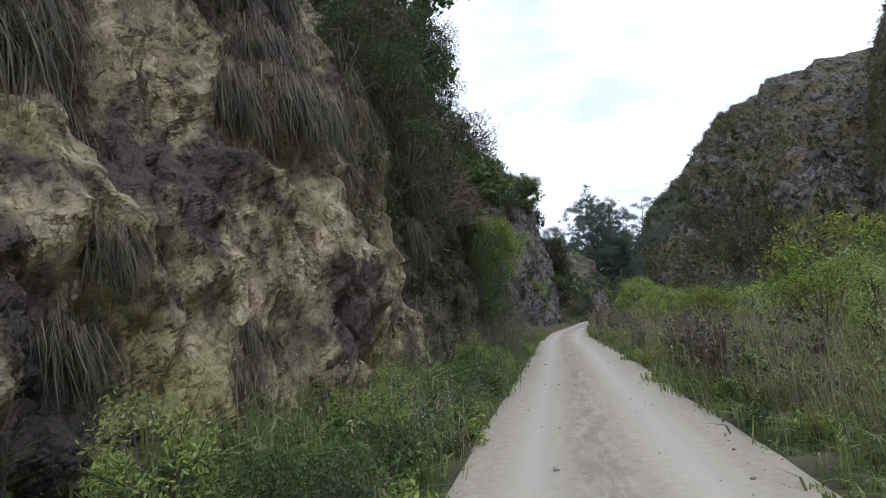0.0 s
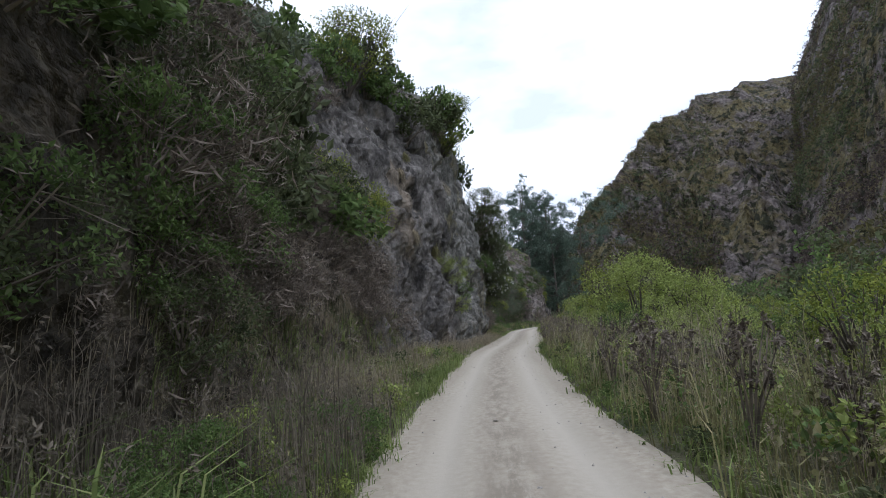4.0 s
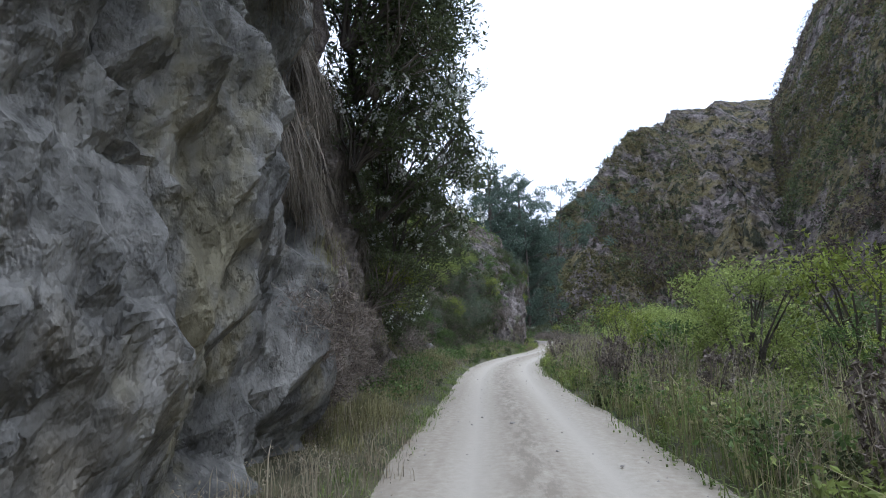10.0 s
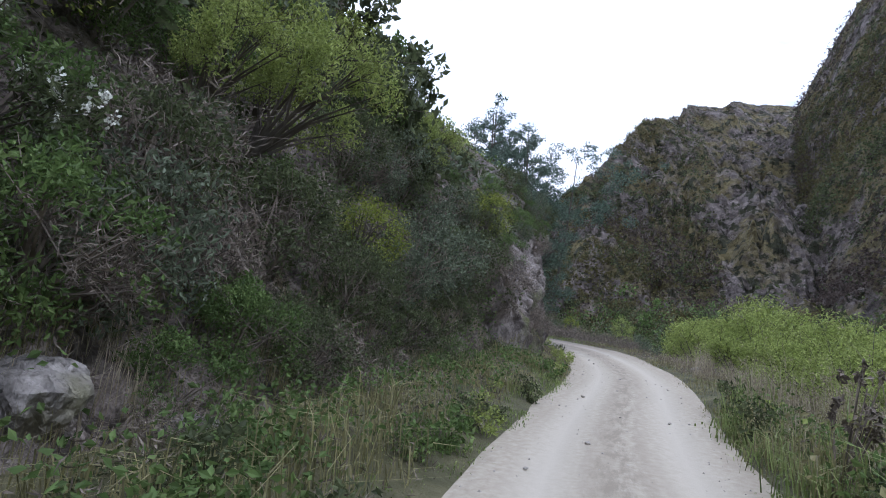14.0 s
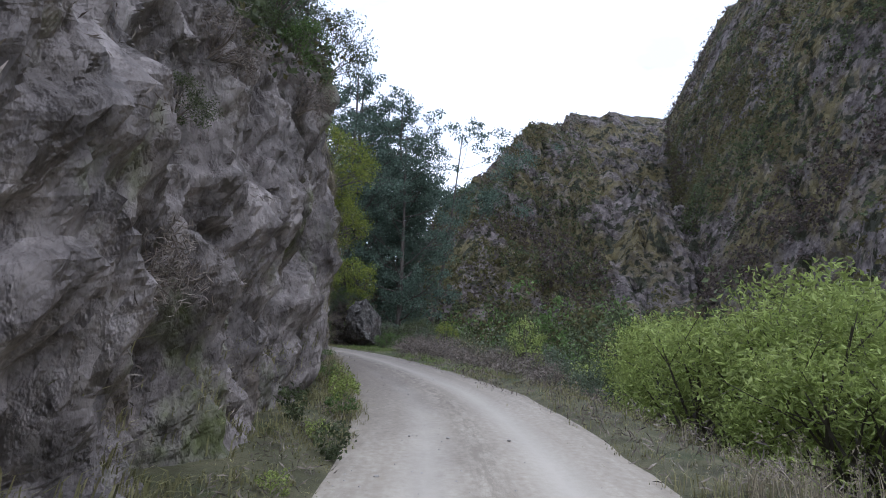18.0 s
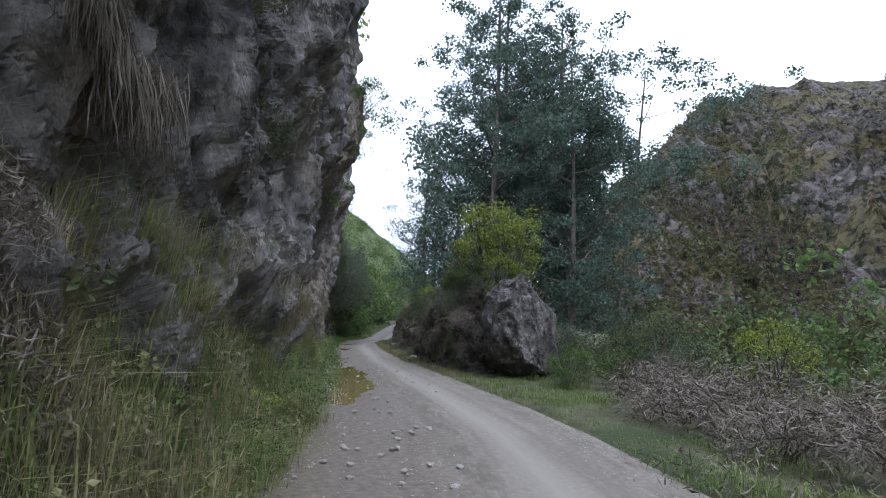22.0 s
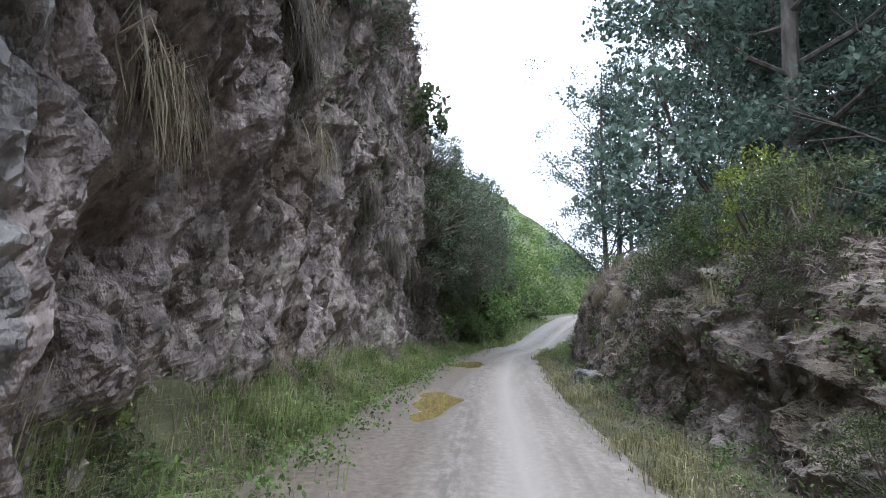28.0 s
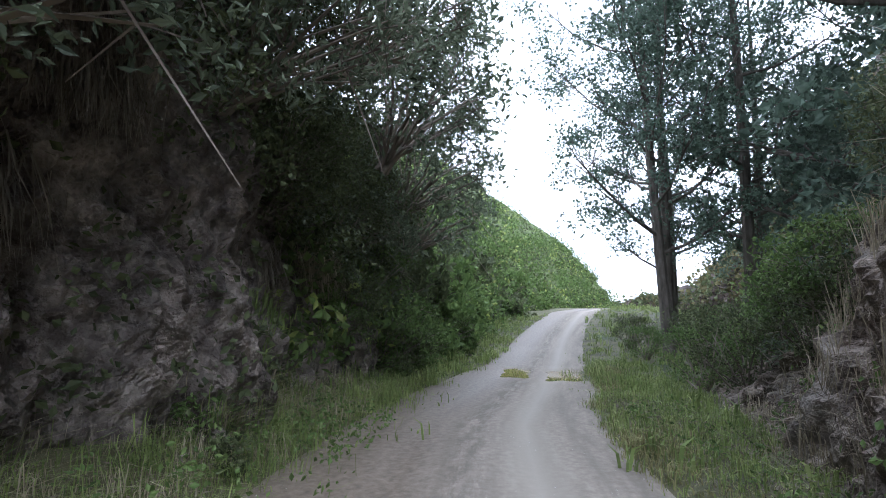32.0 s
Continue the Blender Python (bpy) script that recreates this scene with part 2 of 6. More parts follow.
M_WILLOW = mat("yellow_green_leaves", [(0.19, 0.235, 0.06), (0.30, 0.355, 0.10), (0.42, 0.465, 0.165)], **LEAF)
M_LIME = mat("lime_yellow_leaves", [(0.14, 0.18, 0.035), (0.22, 0.26, 0.05), (0.34, 0.36, 0.08)], **LEAF)
M_DARKLEAF = mat("dark_green_leaves", [(0.05, 0.062, 0.03), (0.092, 0.11, 0.05), (0.155, 0.175, 0.085)], **LEAF)
M_MIDLEAF = mat("green_leaves", [(0.075, 0.115, 0.04), (0.12, 0.18, 0.055), (0.20, 0.26, 0.09)], **LEAF)
M_GREYLEAF = mat("grey_green_leaves", [(0.085, 0.105, 0.07), (0.15, 0.178, 0.115), (0.24, 0.27, 0.19)], **LEAF)
M_POPLAR = mat("poplar_leaves", [(0.06, 0.088, 0.064), (0.105, 0.145, 0.105), (0.18, 0.225, 0.175)], **LEAF)
M_FLOWER = mat("white_flower_spikes", [(0.5, 0.5, 0.44), (0.7, 0.7, 0.63), (0.8, 0.8, 0.75)], **LEAF)
BLADE = dict(scale=2.0, rough=0.7, bump=0, island=0.4, translucent=0.4)
M_GRASS = mat("green_grass", [(0.12, 0.165, 0.05), (0.21, 0.265, 0.085), (0.33, 0.36, 0.15)], **BLADE)
M_DRY = mat("dry_tan_grass", [(0.21, 0.175, 0.115), (0.34, 0.29, 0.20), (0.48, 0.42, 0.31)], **BLADE)
M_REED = mat("olive_reed_grass", [(0.15, 0.145, 0.068), (0.25, 0.235, 0.11), (0.39, 0.35, 0.19)], **BLADE)
M_SCRUB = mat("olive_hill_scrub", [(0.06, 0.06, 0.026), (0.11, 0.10, 0.042), (0.18, 0.155, 0.07)], **BLADE)
M_BROWNSCRUB = mat("brown_hill_scrub", [(0.05, 0.038, 0.032), (0.095, 0.073, 0.062), (0.15, 0.12, 0.10)], **BLADE)
M_HANG = mat("grey_brown_hanging_grass", [(0.10, 0.085, 0.065), (0.18, 0.155, 0.12), (0.29, 0.25, 0.19)], **BLADE)
M_DEAD = mat("dead_brown_twigs", [(0.10, 0.08, 0.065), (0.18, 0.15, 0.12), (0.30, 0.255, 0.215)], scale=2.0, rough=0.9, bump=0, island=0.4)
M_BARK = mat("grey_bark", [(0.05, 0.042, 0.035), (0.10, 0.085, 0.07), (0.16, 0.14, 0.12)], 4.0, rough=0.9, bump=0.6, bump_scale=15.0, streak=0.3)
M_STONE = mat("pale_road_stone", [(0.24, 0.21, 0.18), (0.36, 0.33, 0.29), (0.48, 0.45, 0.41)], 6.0, bump=0.6, bump_scale=25.0, bump_dist=0.01)


def road_mat():
    """Dusty gravel: streaks and wheel tracks along the road (UV: s, u from the middle), damp and brown past the bend."""
    m = bpy.data.materials.new("gravel_road")
    m.use_nodes = True
    t = m.node_tree
    b = t.nodes["Principled BSDF"]
    b.inputs["Specular IOR Level"].default_value = 0.25
    co = t.nodes.new("ShaderNodeTexCoord")
    sep = t.nodes.new("ShaderNodeSeparateXYZ")
    t.links.new(co.outputs["UV"], sep.inputs[0])

    def tex(scale, vec_scale, detail=7.0, rough=0.62):
        mp = t.nodes.new("ShaderNodeMapping")
        mp.inputs["Scale"].default_value = vec_scale
        t.links.new(co.outputs["UV"], mp.inputs[0])
        n = t.nodes.new("ShaderNodeTexNoise")
        n.inputs["Scale"].default_value, n.inputs["Detail"].default_value, n.inputs["Roughness"].default_value = scale, detail, rough
        t.links.new(mp.outputs[0], n.inputs["Vector"])
        return n

    def ramp(src, stops, lo, hi):
        r = t.nodes.new("ShaderNodeValToRGB")
        e = r.color_ramp.elements
        while len(e) < len(stops):
            e.new(0.5)
        for i, c in enumerate(stops):
            e[i].position, e[i].color = lo + (hi - lo) * i / (len(stops) - 1), (*c, 1)
        t.links.new(src, r.inputs[0])
        return r.outputs[0]

    def math_node(op, x, y=None, z=None):
        n = t.nodes.new("ShaderNodeMath")
        n.operation = op
        for i, q in enumerate((x, y, z)):
            if q is None:
                continue
            if isinstance(q, (int, float)):
                n.inputs[i].default_value = q
            else:
                t.links.new(q, n.inputs[i])
        return n.outputs[0]

    def mix(f, x, y, kind="MIX"):
        n = t.nodes.new("ShaderNodeMixRGB")
        n.blend_type = kind
        for i, q in enumerate((f, x, y)):
            if isinstance(q, float):
                n.inputs[i].default_value = q
            elif isinstance(q, tuple):
                n.inputs[i].default_value = (*q, 1)
            else:
                t.links.new(q, n.inputs[i])
        return n.outputs[0]

    grain, streak, blot = tex(9.0, (1, 1, 1)), tex(1.0, (0.22, 2.6, 1)), tex(0.8, (0.6, 1.2, 1))
    dry = ramp(grain.outputs["Fac"], [(0.32, 0.275, 0.21), (0.40, 0.35, 0.275), (0.465, 0.415, 0.335)], 0.3, 0.7)
    wet = ramp(grain.outputs["Fac"], [(0.20, 0.17, 0.138), (0.25, 0.217, 0.178), (0.31, 0.272, 0.226)], 0.3, 0.7)
    fac = t.nodes.new("ShaderNodeMapRange")
    fac.inputs["From Min"].default_value, fac.inputs["From Max"].default_value = 120, 140
    t.links.new(math_node("MULTIPLY_ADD", blot.outputs["Fac"], 14.0, sep.outputs[0]), fac.inputs["Value"])
    col = mix(fac.outputs[0], dry, wet)
    col = mix(ramp(streak.outputs["Fac"], [(0.0,) * 3, (0.55,) * 3], 0.42, 0.62), col, mix(fac.outputs[0], (0.33, 0.285, 0.22), (0.15, 0.13, 0.105)))
    wheel = math_node("ABSOLUTE", math_node("SUBTRACT", math_node("ABSOLUTE", sep.outputs[1]), 0.78))
    track = math_node("MULTIPLY", math_node("SUBTRACT", 1.0, math_node("MINIMUM", math_node("DIVIDE", wheel, 0.45), 1.0)), 0.85)
    col = mix(track, col, mix(fac.outputs[0], (0.49, 0.442, 0.362), (0.32, 0.285, 0.24)))
    # loose darker gravel, broken into patches, between the wheel tracks and along the edges
    mid = math_node("SUBTRACT", 1.0, math_node("MINIMUM", math_node("DIVIDE", math_node("ABSOLUTE", math_node("ADD", sep.outputs[1], 0.05)), 0.42), 1.0))
    rim = math_node("MAXIMUM", math_node("SUBTRACT", math_node("ABSOLUTE", sep.outputs[1]), 1.25), 0.0)
    loose = ramp(tex(2.4, (0.6, 2.2, 1), 8.0, 0.75).outputs["Fac"], [(0.0,) * 3, (1.0,) * 3], 0.44, 0.60)
    col = mix(math_node("MINIMUM", math_node("MULTIPLY", math_node("ADD", math_node("MULTIPLY", mid, 1.2), rim), loose), 0.75), col, mix(fac.outputs[0], (0.25, 0.215, 0.165), (0.13, 0.112, 0.09)))
    side = t.nodes.new("ShaderNodeMapRange")
    side.inputs["From Min"].default_value, side.inputs["From Max"].default_value = 0.15, 0.75
    t.links.new(math_node("MULTIPLY_ADD", blot.outputs["Fac"], 0.9, math_node("SUBTRACT", -0.3, sep.outputs[1])), side.inputs["Value"])
    mud = math_node("MULTIPLY", math_node("MULTIPLY", side.outputs[0], fac.outputs[0]), 0.95)
    col = mix(mud, col, ramp(grain.outputs["Fac"], [(0.085, 0.066, 0.048), (0.15, 0.12, 0.09), (0.21, 0.175, 0.135)], 0.3, 0.7))
    t.links.new(col, b.inputs["Base Color"])
    t.links.new(math_node("MULTIPLY_ADD", mud, -0.35, 0.9), b.inputs["Roughness"])
    bp = t.nodes.new("ShaderNodeBump")
    bp.inputs["Strength"].default_value, bp.inputs["Distance"].default_value = 0.3, 0.02
    t.links.new(tex(14.0, (1, 1, 1), 8.0, 0.7).outputs["Fac"], bp.inputs["Height"])
    t.links.new(bp.outputs[0], b.inputs["Normal"])
    return m


M_ROAD = road_mat()


def water_mat(name, tint):
    m = bpy.data.materials.new(name)
    m.use_nodes = True
    t = m.node_tree
    b = t.nodes["Principled BSDF"]
    b.inputs["Roughness"].default_value = 0.03
    b.inputs["IOR"].default_value = 1.33
    n = t.nodes.new("ShaderNodeTexNoise")
    n.inputs["Scale"].default_value = 1.4
    r = t.nodes.new("ShaderNodeValToRGB")
    r.color_ramp.elements[0].color = (*[c * 0.75 for c in tint], 1)
    r.color_ramp.elements[1].color = (*tint, 1)
    t.links.new(n.outputs["Fac"], r.inputs[0])
    t.links.new(r.outputs[0], b.inputs["Base Color"])
    return m


M_WATER = water_mat("muddy_puddle_water", (0.27, 0.205, 0.075))

# ---- plan: the road's axis; places are given as (s along it, u to its right, z) ----
AXIS = [(-14.3, -57.5), (-9.2, -38.2), (-4.0, -18.8), (-2.2, -12.1), (-0.3, -5.3), (1.6, 1.4), (3.4, 8.1), (5.2, 14.9), (7.3, 21.6), (9.4, 28.3), (11.9, 34.8), (14.6, 41.3),
        (17.1, 47.8), (19.3, 54.4), (21.8, 61.0), (24.8, 67.3), (28.8, 73.1), (32.9, 78.7), (36.3, 84.8), (39.2, 91.2), (41.2, 97.9), (42.7, 104.7), (43.7, 111.7),
        (44.4, 118.6), (44.6, 125.6), (44.7, 132.6), (44.9, 139.6), (45.1, 146.6), (45.5, 152.3), (47.3, 168.1), (50.9, 183.5), (56.0, 198.0), (62.6, 212.0), (69.6, 226.0), (87.5, 260.9)]


def dense_axis():
    p = np.array(AXIS)
    chord = np.concatenate([[0], np.cumsum(np.hypot(*np.diff(p, axis=0).T))])
    m = np.gradient(p, chord, axis=0)
    out = []
    for i in range(len(p) - 1):
        h = chord[i + 1] - chord[i]
        k = np.arange(0, 1, 0.25 / h)[:, None]
        out.append((2 * k**3 - 3 * k**2 + 1) * p[i] + (k**3 - 2 * k**2 + k) * h * m[i] + (3 * k**2 - 2 * k**3) * p[i + 1] + (k**3 - k**2) * h * m[i + 1])
    q = np.concatenate(out)
    for _ in range(3):
        pad = np.pad(q, ((8, 8), (0, 0)), mode="edge")
        q[8:-8] = np.stack([np.convolve(pad[:, c], np.ones(17) / 17, "valid") for c in (0, 1)], 1)[8:-8]
    return q


AX = dense_axis()
AX_S = np.concatenate([[0], np.cumsum(np.hypot(*np.diff(AX, axis=0).T))])
AX_S -= np.interp(0, (AX[:, 1] + 18.83), AX_S)  # s = 0 where the clip starts
TAN = np.gradient(AX, AX_S, axis=0)
TAN /= np.linalg.norm(TAN, axis=1)[:, None]


def world_xy(s, u):
    s, u = np.broadcast_arrays(np.asarray(s, float), np.asarray(u, float))
    x, y = np.interp(s, AX_S, AX[:, 0]), np.interp(s, AX_S, AX[:, 1])
    tx, ty = np.interp(s, AX_S, TAN[:, 0]), np.interp(s, AX_S, TAN[:, 1])
    return x + ty * u, y - tx * u


def place(s, u, z=0.0):
    x, y = world_xy(s, u)
    return Vector((float(x), float(y), float(z)))


def heading(s):
    return math.degrees(math.atan2(-float(np.interp(s, AX_S, TAN[:, 0])), float(np.interp(s, AX_S, TAN[:, 1]))))


# ---- noise in numpy ----
RNG = np.random.default_rng(7)
TAB = RNG.random((256, 256, 4))


def vnoise(x, y, seed=0):
    """Smooth value noise, 0 to 1."""
    xi, yi = np.floor(x).astype(int), np.floor(y).astype(int)
    fx, fy = x - xi, y - yi
    fx, fy = fx * fx * (3 - 2 * fx), fy * fy * (3 - 2 * fy)
    g = lambda a, b: TAB[(a + seed * 37) % 256, (b + seed * 91) % 256, seed % 4]
    return (g(xi, yi) * (1 - fx) + g(xi + 1, yi) * fx) * (1 - fy) + (g(xi, yi + 1) * (1 - fx) + g(xi + 1, yi + 1) * fx) * fy


def fbm(x, y, seed=0, octaves=4):
    v, a = 0, 0.5
    for k in range(octaves):
        v, a, x, y = v + a * vnoise(x, y, seed + k), a / 2, x * 2.03 + 11, y * 2.03 + 5
    return v


def blocks(x, y, cell, seed=0, steep=1.0, flat=0.25):
    """Chipped rock: every cell is an angular block with a flat tilted face, steep sides and crevices between, 0 to about 1 high (times cell)."""
    x, y = x / cell, y / cell
    xi, yi = np.floor(x).astype(int), np.floor(y).astype(int)
    out = np.full(np.shape(x), -9.0)
    for dx in (-1, 0, 1):
        for dy in (-1, 0, 1):
            a, b = (xi + dx + seed * 53) % 256, (yi + dy + seed * 29) % 256
            r = TAB[a, b]
            px, py = x - (xi + dx + r[..., 0]), y - (yi + dy + r[..., 1])
            q = TAB[b, a]
            side = q[..., 0] * 0.8 + flat * ((q[..., 1] - 0.5) * px + (q[..., 2] - 0.5) * py) * 4 - 0.4
            for j in range(3):
                th = (q[..., 3] + j / 3 + 0.12 * (r[..., 3] - 0.5)) * 2 * np.pi
                side = np.maximum(side, steep * (0.55 + 1.5 * q[..., (j + 1) % 4]) * (np.cos(th) * px + np.sin(th) * py))
            out = np.maximum(out, r[..., 2] * 0.75 - side)
    return out * cell


# ---- mesh helpers ----
def mesh(name, verts, faces, material, parent=None, label="", smooth=False):
    """One mesh object out of arrays; faces: arrays of quads or triangles."""
    me = bpy.data.meshes.new(name)
    faces = faces if isinstance(faces, list) else [faces]
    faces = [np.asarray(f, np.int32) for f in faces if len(f)]
    me.vertices.add(len(verts))
    me.vertices.foreach_set("co", np.asarray(verts, np.float32).ravel())
    me.loops.add(sum(f.size for f in faces))
    me.polygons.add(sum(len(f) for f in faces))
    me.loops.foreach_set("vertex_index", np.concatenate([f.ravel() for f in faces]))
    counts = np.concatenate([np.full(len(f), f.shape[1], np.int32) for f in faces])
    me.polygons.foreach_set("loop_start", np.concatenate([[0], np.cumsum(counts)[:-1]]).astype(np.int32))
    me.polygons.foreach_set("use_smooth", np.full(len(counts), smooth))
    me.materials.append(material)
    me.update(calc_edges=True)
    me.validate()
    ob = new(name, me)
    if parent:
        ob.parent = parent
    if label:
        ob["label"] = label
    return ob


def grid_faces(nu, nv):
    i, j = np.meshgrid(np.arange(nu - 1), np.arange(nv - 1), indexing="ij")
    a = (i * nv + j).ravel()
    return np.stack([a, a + nv, a + nv + 1, a + 1], 1)


def unit(v):
    return v / np.maximum(np.linalg.norm(v, axis=1)[:, None], 1e-9)


def blades(rng, base, height, width, lean, droop=0.35):
    """Grass: each blade is a bent, tapering strip. lean: vectors across."""
    n = len(base)
    side = unit(np.stack([-lean[:, 1], lean[:, 0], np.zeros(n)], 1) + rng.normal(0, 0.35, (n, 3)) * (1, 1, 0.2)) * (width[:, None] / 2)
    up = np.array([0, 0, 1.0])
    h = height[:, None]
    mid = base + up * h * 0.6 + lean * h * 0.25
    tip = base + up * h * (1 - droop * 0.4) + lean * h * (0.5 + droop)
    v = np.stack([base - side, base + side, mid + side * 0.8, mid - side * 0.8, tip], 1).reshape(-1, 3)
    k = np.arange(n)[:, None] * 5
    return v, [k + np.array([[0, 1, 2, 3]]), k + np.array([[3, 2, 4]])]


def leaves(rng, c, size, slim=0.5, hang=0.0):
    """Leaves: folded diamonds round the points c."""
    n = len(c)
    d = unit(rng.normal(0, 1, (n, 3)) + np.array([0, 0, -hang]))
    w = unit(np.cross(d, rng.normal(0, 1, (n, 3))))
    nn = np.cross(d, w)
    s = (size * rng.uniform(0.6, 1.35, n))[:, None]
    v = np.stack([c - d * s * 0.5, c + w * s * slim * 0.5 + nn * s * 0.1, c + d * s * 0.5, c - w * s * slim * 0.5 + nn * s * 0.1], 1).reshape(-1, 3)
    return v, np.arange(n)[:, None] * 4 + np.array([[0, 1, 2, 3]])


def tubes(lines, sides=5):
    """Tapered branches: each line is a list of (point, radius)."""
    V, F, base = [], [], 0
    ang = np.arange(sides) * 2 * np.pi / sides
    for line in lines:
        pts, rad = np.array([p for p, _ in line], float), [r for _, r in line]
        t = unit(np.gradient(pts, axis=0))
        for k in range(len(pts)):
            a = np.cross(t[k], (0.3, 0.9, 0.2))
            a /= np.linalg.norm(a)
            b = np.cross(t[k], a)
            V.append(pts[k] + rad[k] * (np.cos(ang)[:, None] * a + np.sin(ang)[:, None] * b))
        for k in range(len(pts) - 1):
            for q in range(sides):
                F.append((base + k * sides + q, base + k * sides + (q + 1) % sides, base + (k + 1) * sides + (q + 1) % sides, base + (k + 1) * sides + q))
        base += len(pts) * sides
    return np.concatenate(V), np.array(F)


def bush(name, seed, r, h, n, size, leaf, stem, label, category="shrub", clumps=22, slim=0.5, hang=0.0, spread=0.30, flowers=0, low=0.15, stem_label="", leafy=True):
    """A shrub of stems and leaf clumps with an uneven outline and gaps."""
    rng = np.random.default_rng(seed)
    root = new(name)
    root.empty_display_size = 0.1
    d = unit(rng.normal(0, 1, (clumps, 3)))
    rad = rng.uniform(0.45, 1.0, clumps)[:, None] ** 0.6
    c = d * rad * np.array([r, r, h * (1 - low) / 2]) * 0.85 + np.array([0, 0, h * (1 + low) / 2])
    lines = []
    for i, q in enumerate(c):
        k = q * (0.35, 0.35, 0.45) + rng.normal(0, 0.05 * r, 3) * (1, 1, 0.3)
        if i < (10 if n < 1300 else 22):
            lines.append([((rng.normal(0, 0.04), rng.normal(0, 0.04), -0.15), 0.03 * h / 2), (k, 0.02 * h / 2), (q, 0.006 * h / 2)])
            for _ in range(1 if n < 1300 else 2):
                lines.append([(k * 0.3 + q * 0.7, 0.008 * h / 2), (q + rng.normal(0, spread * r * 0.8, 3), 0.003 * h / 2)])
    v, f = tubes(lines, 3)
    st = mesh("stem", v, f, stem, root, stem_label)
    if leaf is M_DEAD or n < 500:
        st["kind"] = "stuff"
    if leafy:
        which = rng.integers(0, clumps, n)
        wt = rng.uniform(0.6, 1.3, clumps)[which][:, None]
        pts = c[which] + unit(rng.normal(0, 1, (n, 3))) * (rng.random((n, 1)) ** 0.45) * spread * wt * np.array([r, r, h * 0.45])
        pts[:, 2] = np.maximum(pts[:, 2], 0.03)
        v, f = leaves(rng, pts, size, slim, hang)
        mesh("leaves", v, f, leaf, root)
    if flowers:
        k = rng.integers(0, n, flowers)
        fc = np.repeat(pts[k] * 1.05, 26, 0) + rng.normal(0, 0.035, (flowers * 26, 3)) * (1, 1, 1.5)
        v, f = leaves(rng, fc, 0.05, 0.8)
        mesh("blossom", v, f, M_FLOWER, root, "small white flower spikes")
    return tagged(root, label, category)


# ---- the left wall: cross-sections (s, base u, then three points u, z up the face) ----
WALL = [(-40, -3.2, -3.0, 3, -3.6, 8, -6, 13), (0, -2.9, -2.7, 2.5, -3.5, 5.5, -5.5, 11), (5, -2.9, -2.7, 2.5, -3.5, 5, -5.0, 10), (12, -2.7, -2.6, 3, -2.6, 6, -4, 12),
        (20, -2.8, -2.6, 3, -2.6, 7, -4, 14), (30, -3.2, -3.4, 3, -4, 7, -6, 13), (38, -3.3, -4.3, 2.0, -5.4, 5, -8, 12), (46, -3.2, -3.8, 2.5, -4.6, 6.5, -7, 14),
        (52, -3.1, -2.8, 3, -3.0, 7, -5, 15), (58, -2.2, -2.2, 3, -2.3, 7, -4, 16), (66, -1.95, -2.0, 3, -2.0, 7, -3.5, 18), (74, -2.4, -2.3, 3, -2.8, 7, -5, 16),
        (82, -2.8, -3.2, 2, -5, 6, -10, 14), (88, -2.8, -4.2, 1.5, -8, 6.5, -14, 18), (100, -2.8, -3.8, 2, -7.2, 7, -13, 18), (106, -2.4, -2.4, 2.6, -4, 5.2, -9, 11.5),
        (112, -1.9, -1.8, 3.2, -2.4, 5.2, -6, 8.5), (120, -1.7, -1.5, 4, -2.0, 7.0, -4.0, 10), (127, -2.0, -2, 3, -2.4, 7, -4, 12), (134, -2.2, -2, 3, -1.5, 7, -1.6, 13),
        (143, -2.5, -2.1, 2.8, -1.1, 5.5, -0.8, 13), (151, -2.6, -2.3, 3, -1.5, 6, -1.7, 14), (163, -2.7, -2.3, 3, -1.8, 7, -3, 15), (172, -2.9, -2.7, 3, -2.6, 7, -4, 14),
        (180, -2.95, -2.8, 2, -2.4, 6, -3.2, 13), (188, -3.0, -2.9, 2, -2.5, 5, -3.6, 11), (196, -3, -3.4, 2, -4.5, 5, -8, 9), (210, -3.2, -4.5, 2, -8, 6, -16, 12),
        (240, -4, -7, 6, -14, 13, -30, 27), (300, -5, -8, 8, -16, 18, -40, 36)]
W = np.array(WALL, float)


def wall_at(s, k):
    """The face at s, k from 0 (foot) to 3 (edge of the steep part) and on to 5 (far back): u, z."""
    col = lambda i: np.interp(s, W[:, 0], W[:, i])
    us = [col(1), col(2), col(4), col(6), col(6) - 12, col(6) - 45]
    zs = [col(1) * 0 - 0.3, col(3), col(5), col(7), col(7) + 8, col(7) + 16]
    i = np.clip(np.floor(k).astype(int), 0, 4)
    f = k - i
    pick = lambda a: np.choose(i, a)
    return pick(us[:5]) * (1 - f) + pick(us[1:]) * f, pick(zs[:5]) * (1 - f) + pick(zs[1:]) * f


# how broken the face is, by stretch of the road
ROUGH_S = [-40, 0, 10, 16, 22, 32, 44, 50, 70, 80, 100, 106, 122, 128, 134, 165, 185, 195, 300]
ROUGH_A = [0.7, 0.6, 0.6, 0.7, 0.5, 0.3, 0.45, 0.85, 0.7, 0.4, 0.4, 0.75, 0.65, 0.6, 0.68, 0.68, 0.65, 0.4, 0.4]


TALL_S, TALL_A = [-40, 0, 12, 44, 50, 72, 104, 122, 136, 150, 300], [0.5, 0.45, 0.45, 0.6, 0.62, 0.6, 0.65, 0.55, 0.5, 0.42, 0.42]


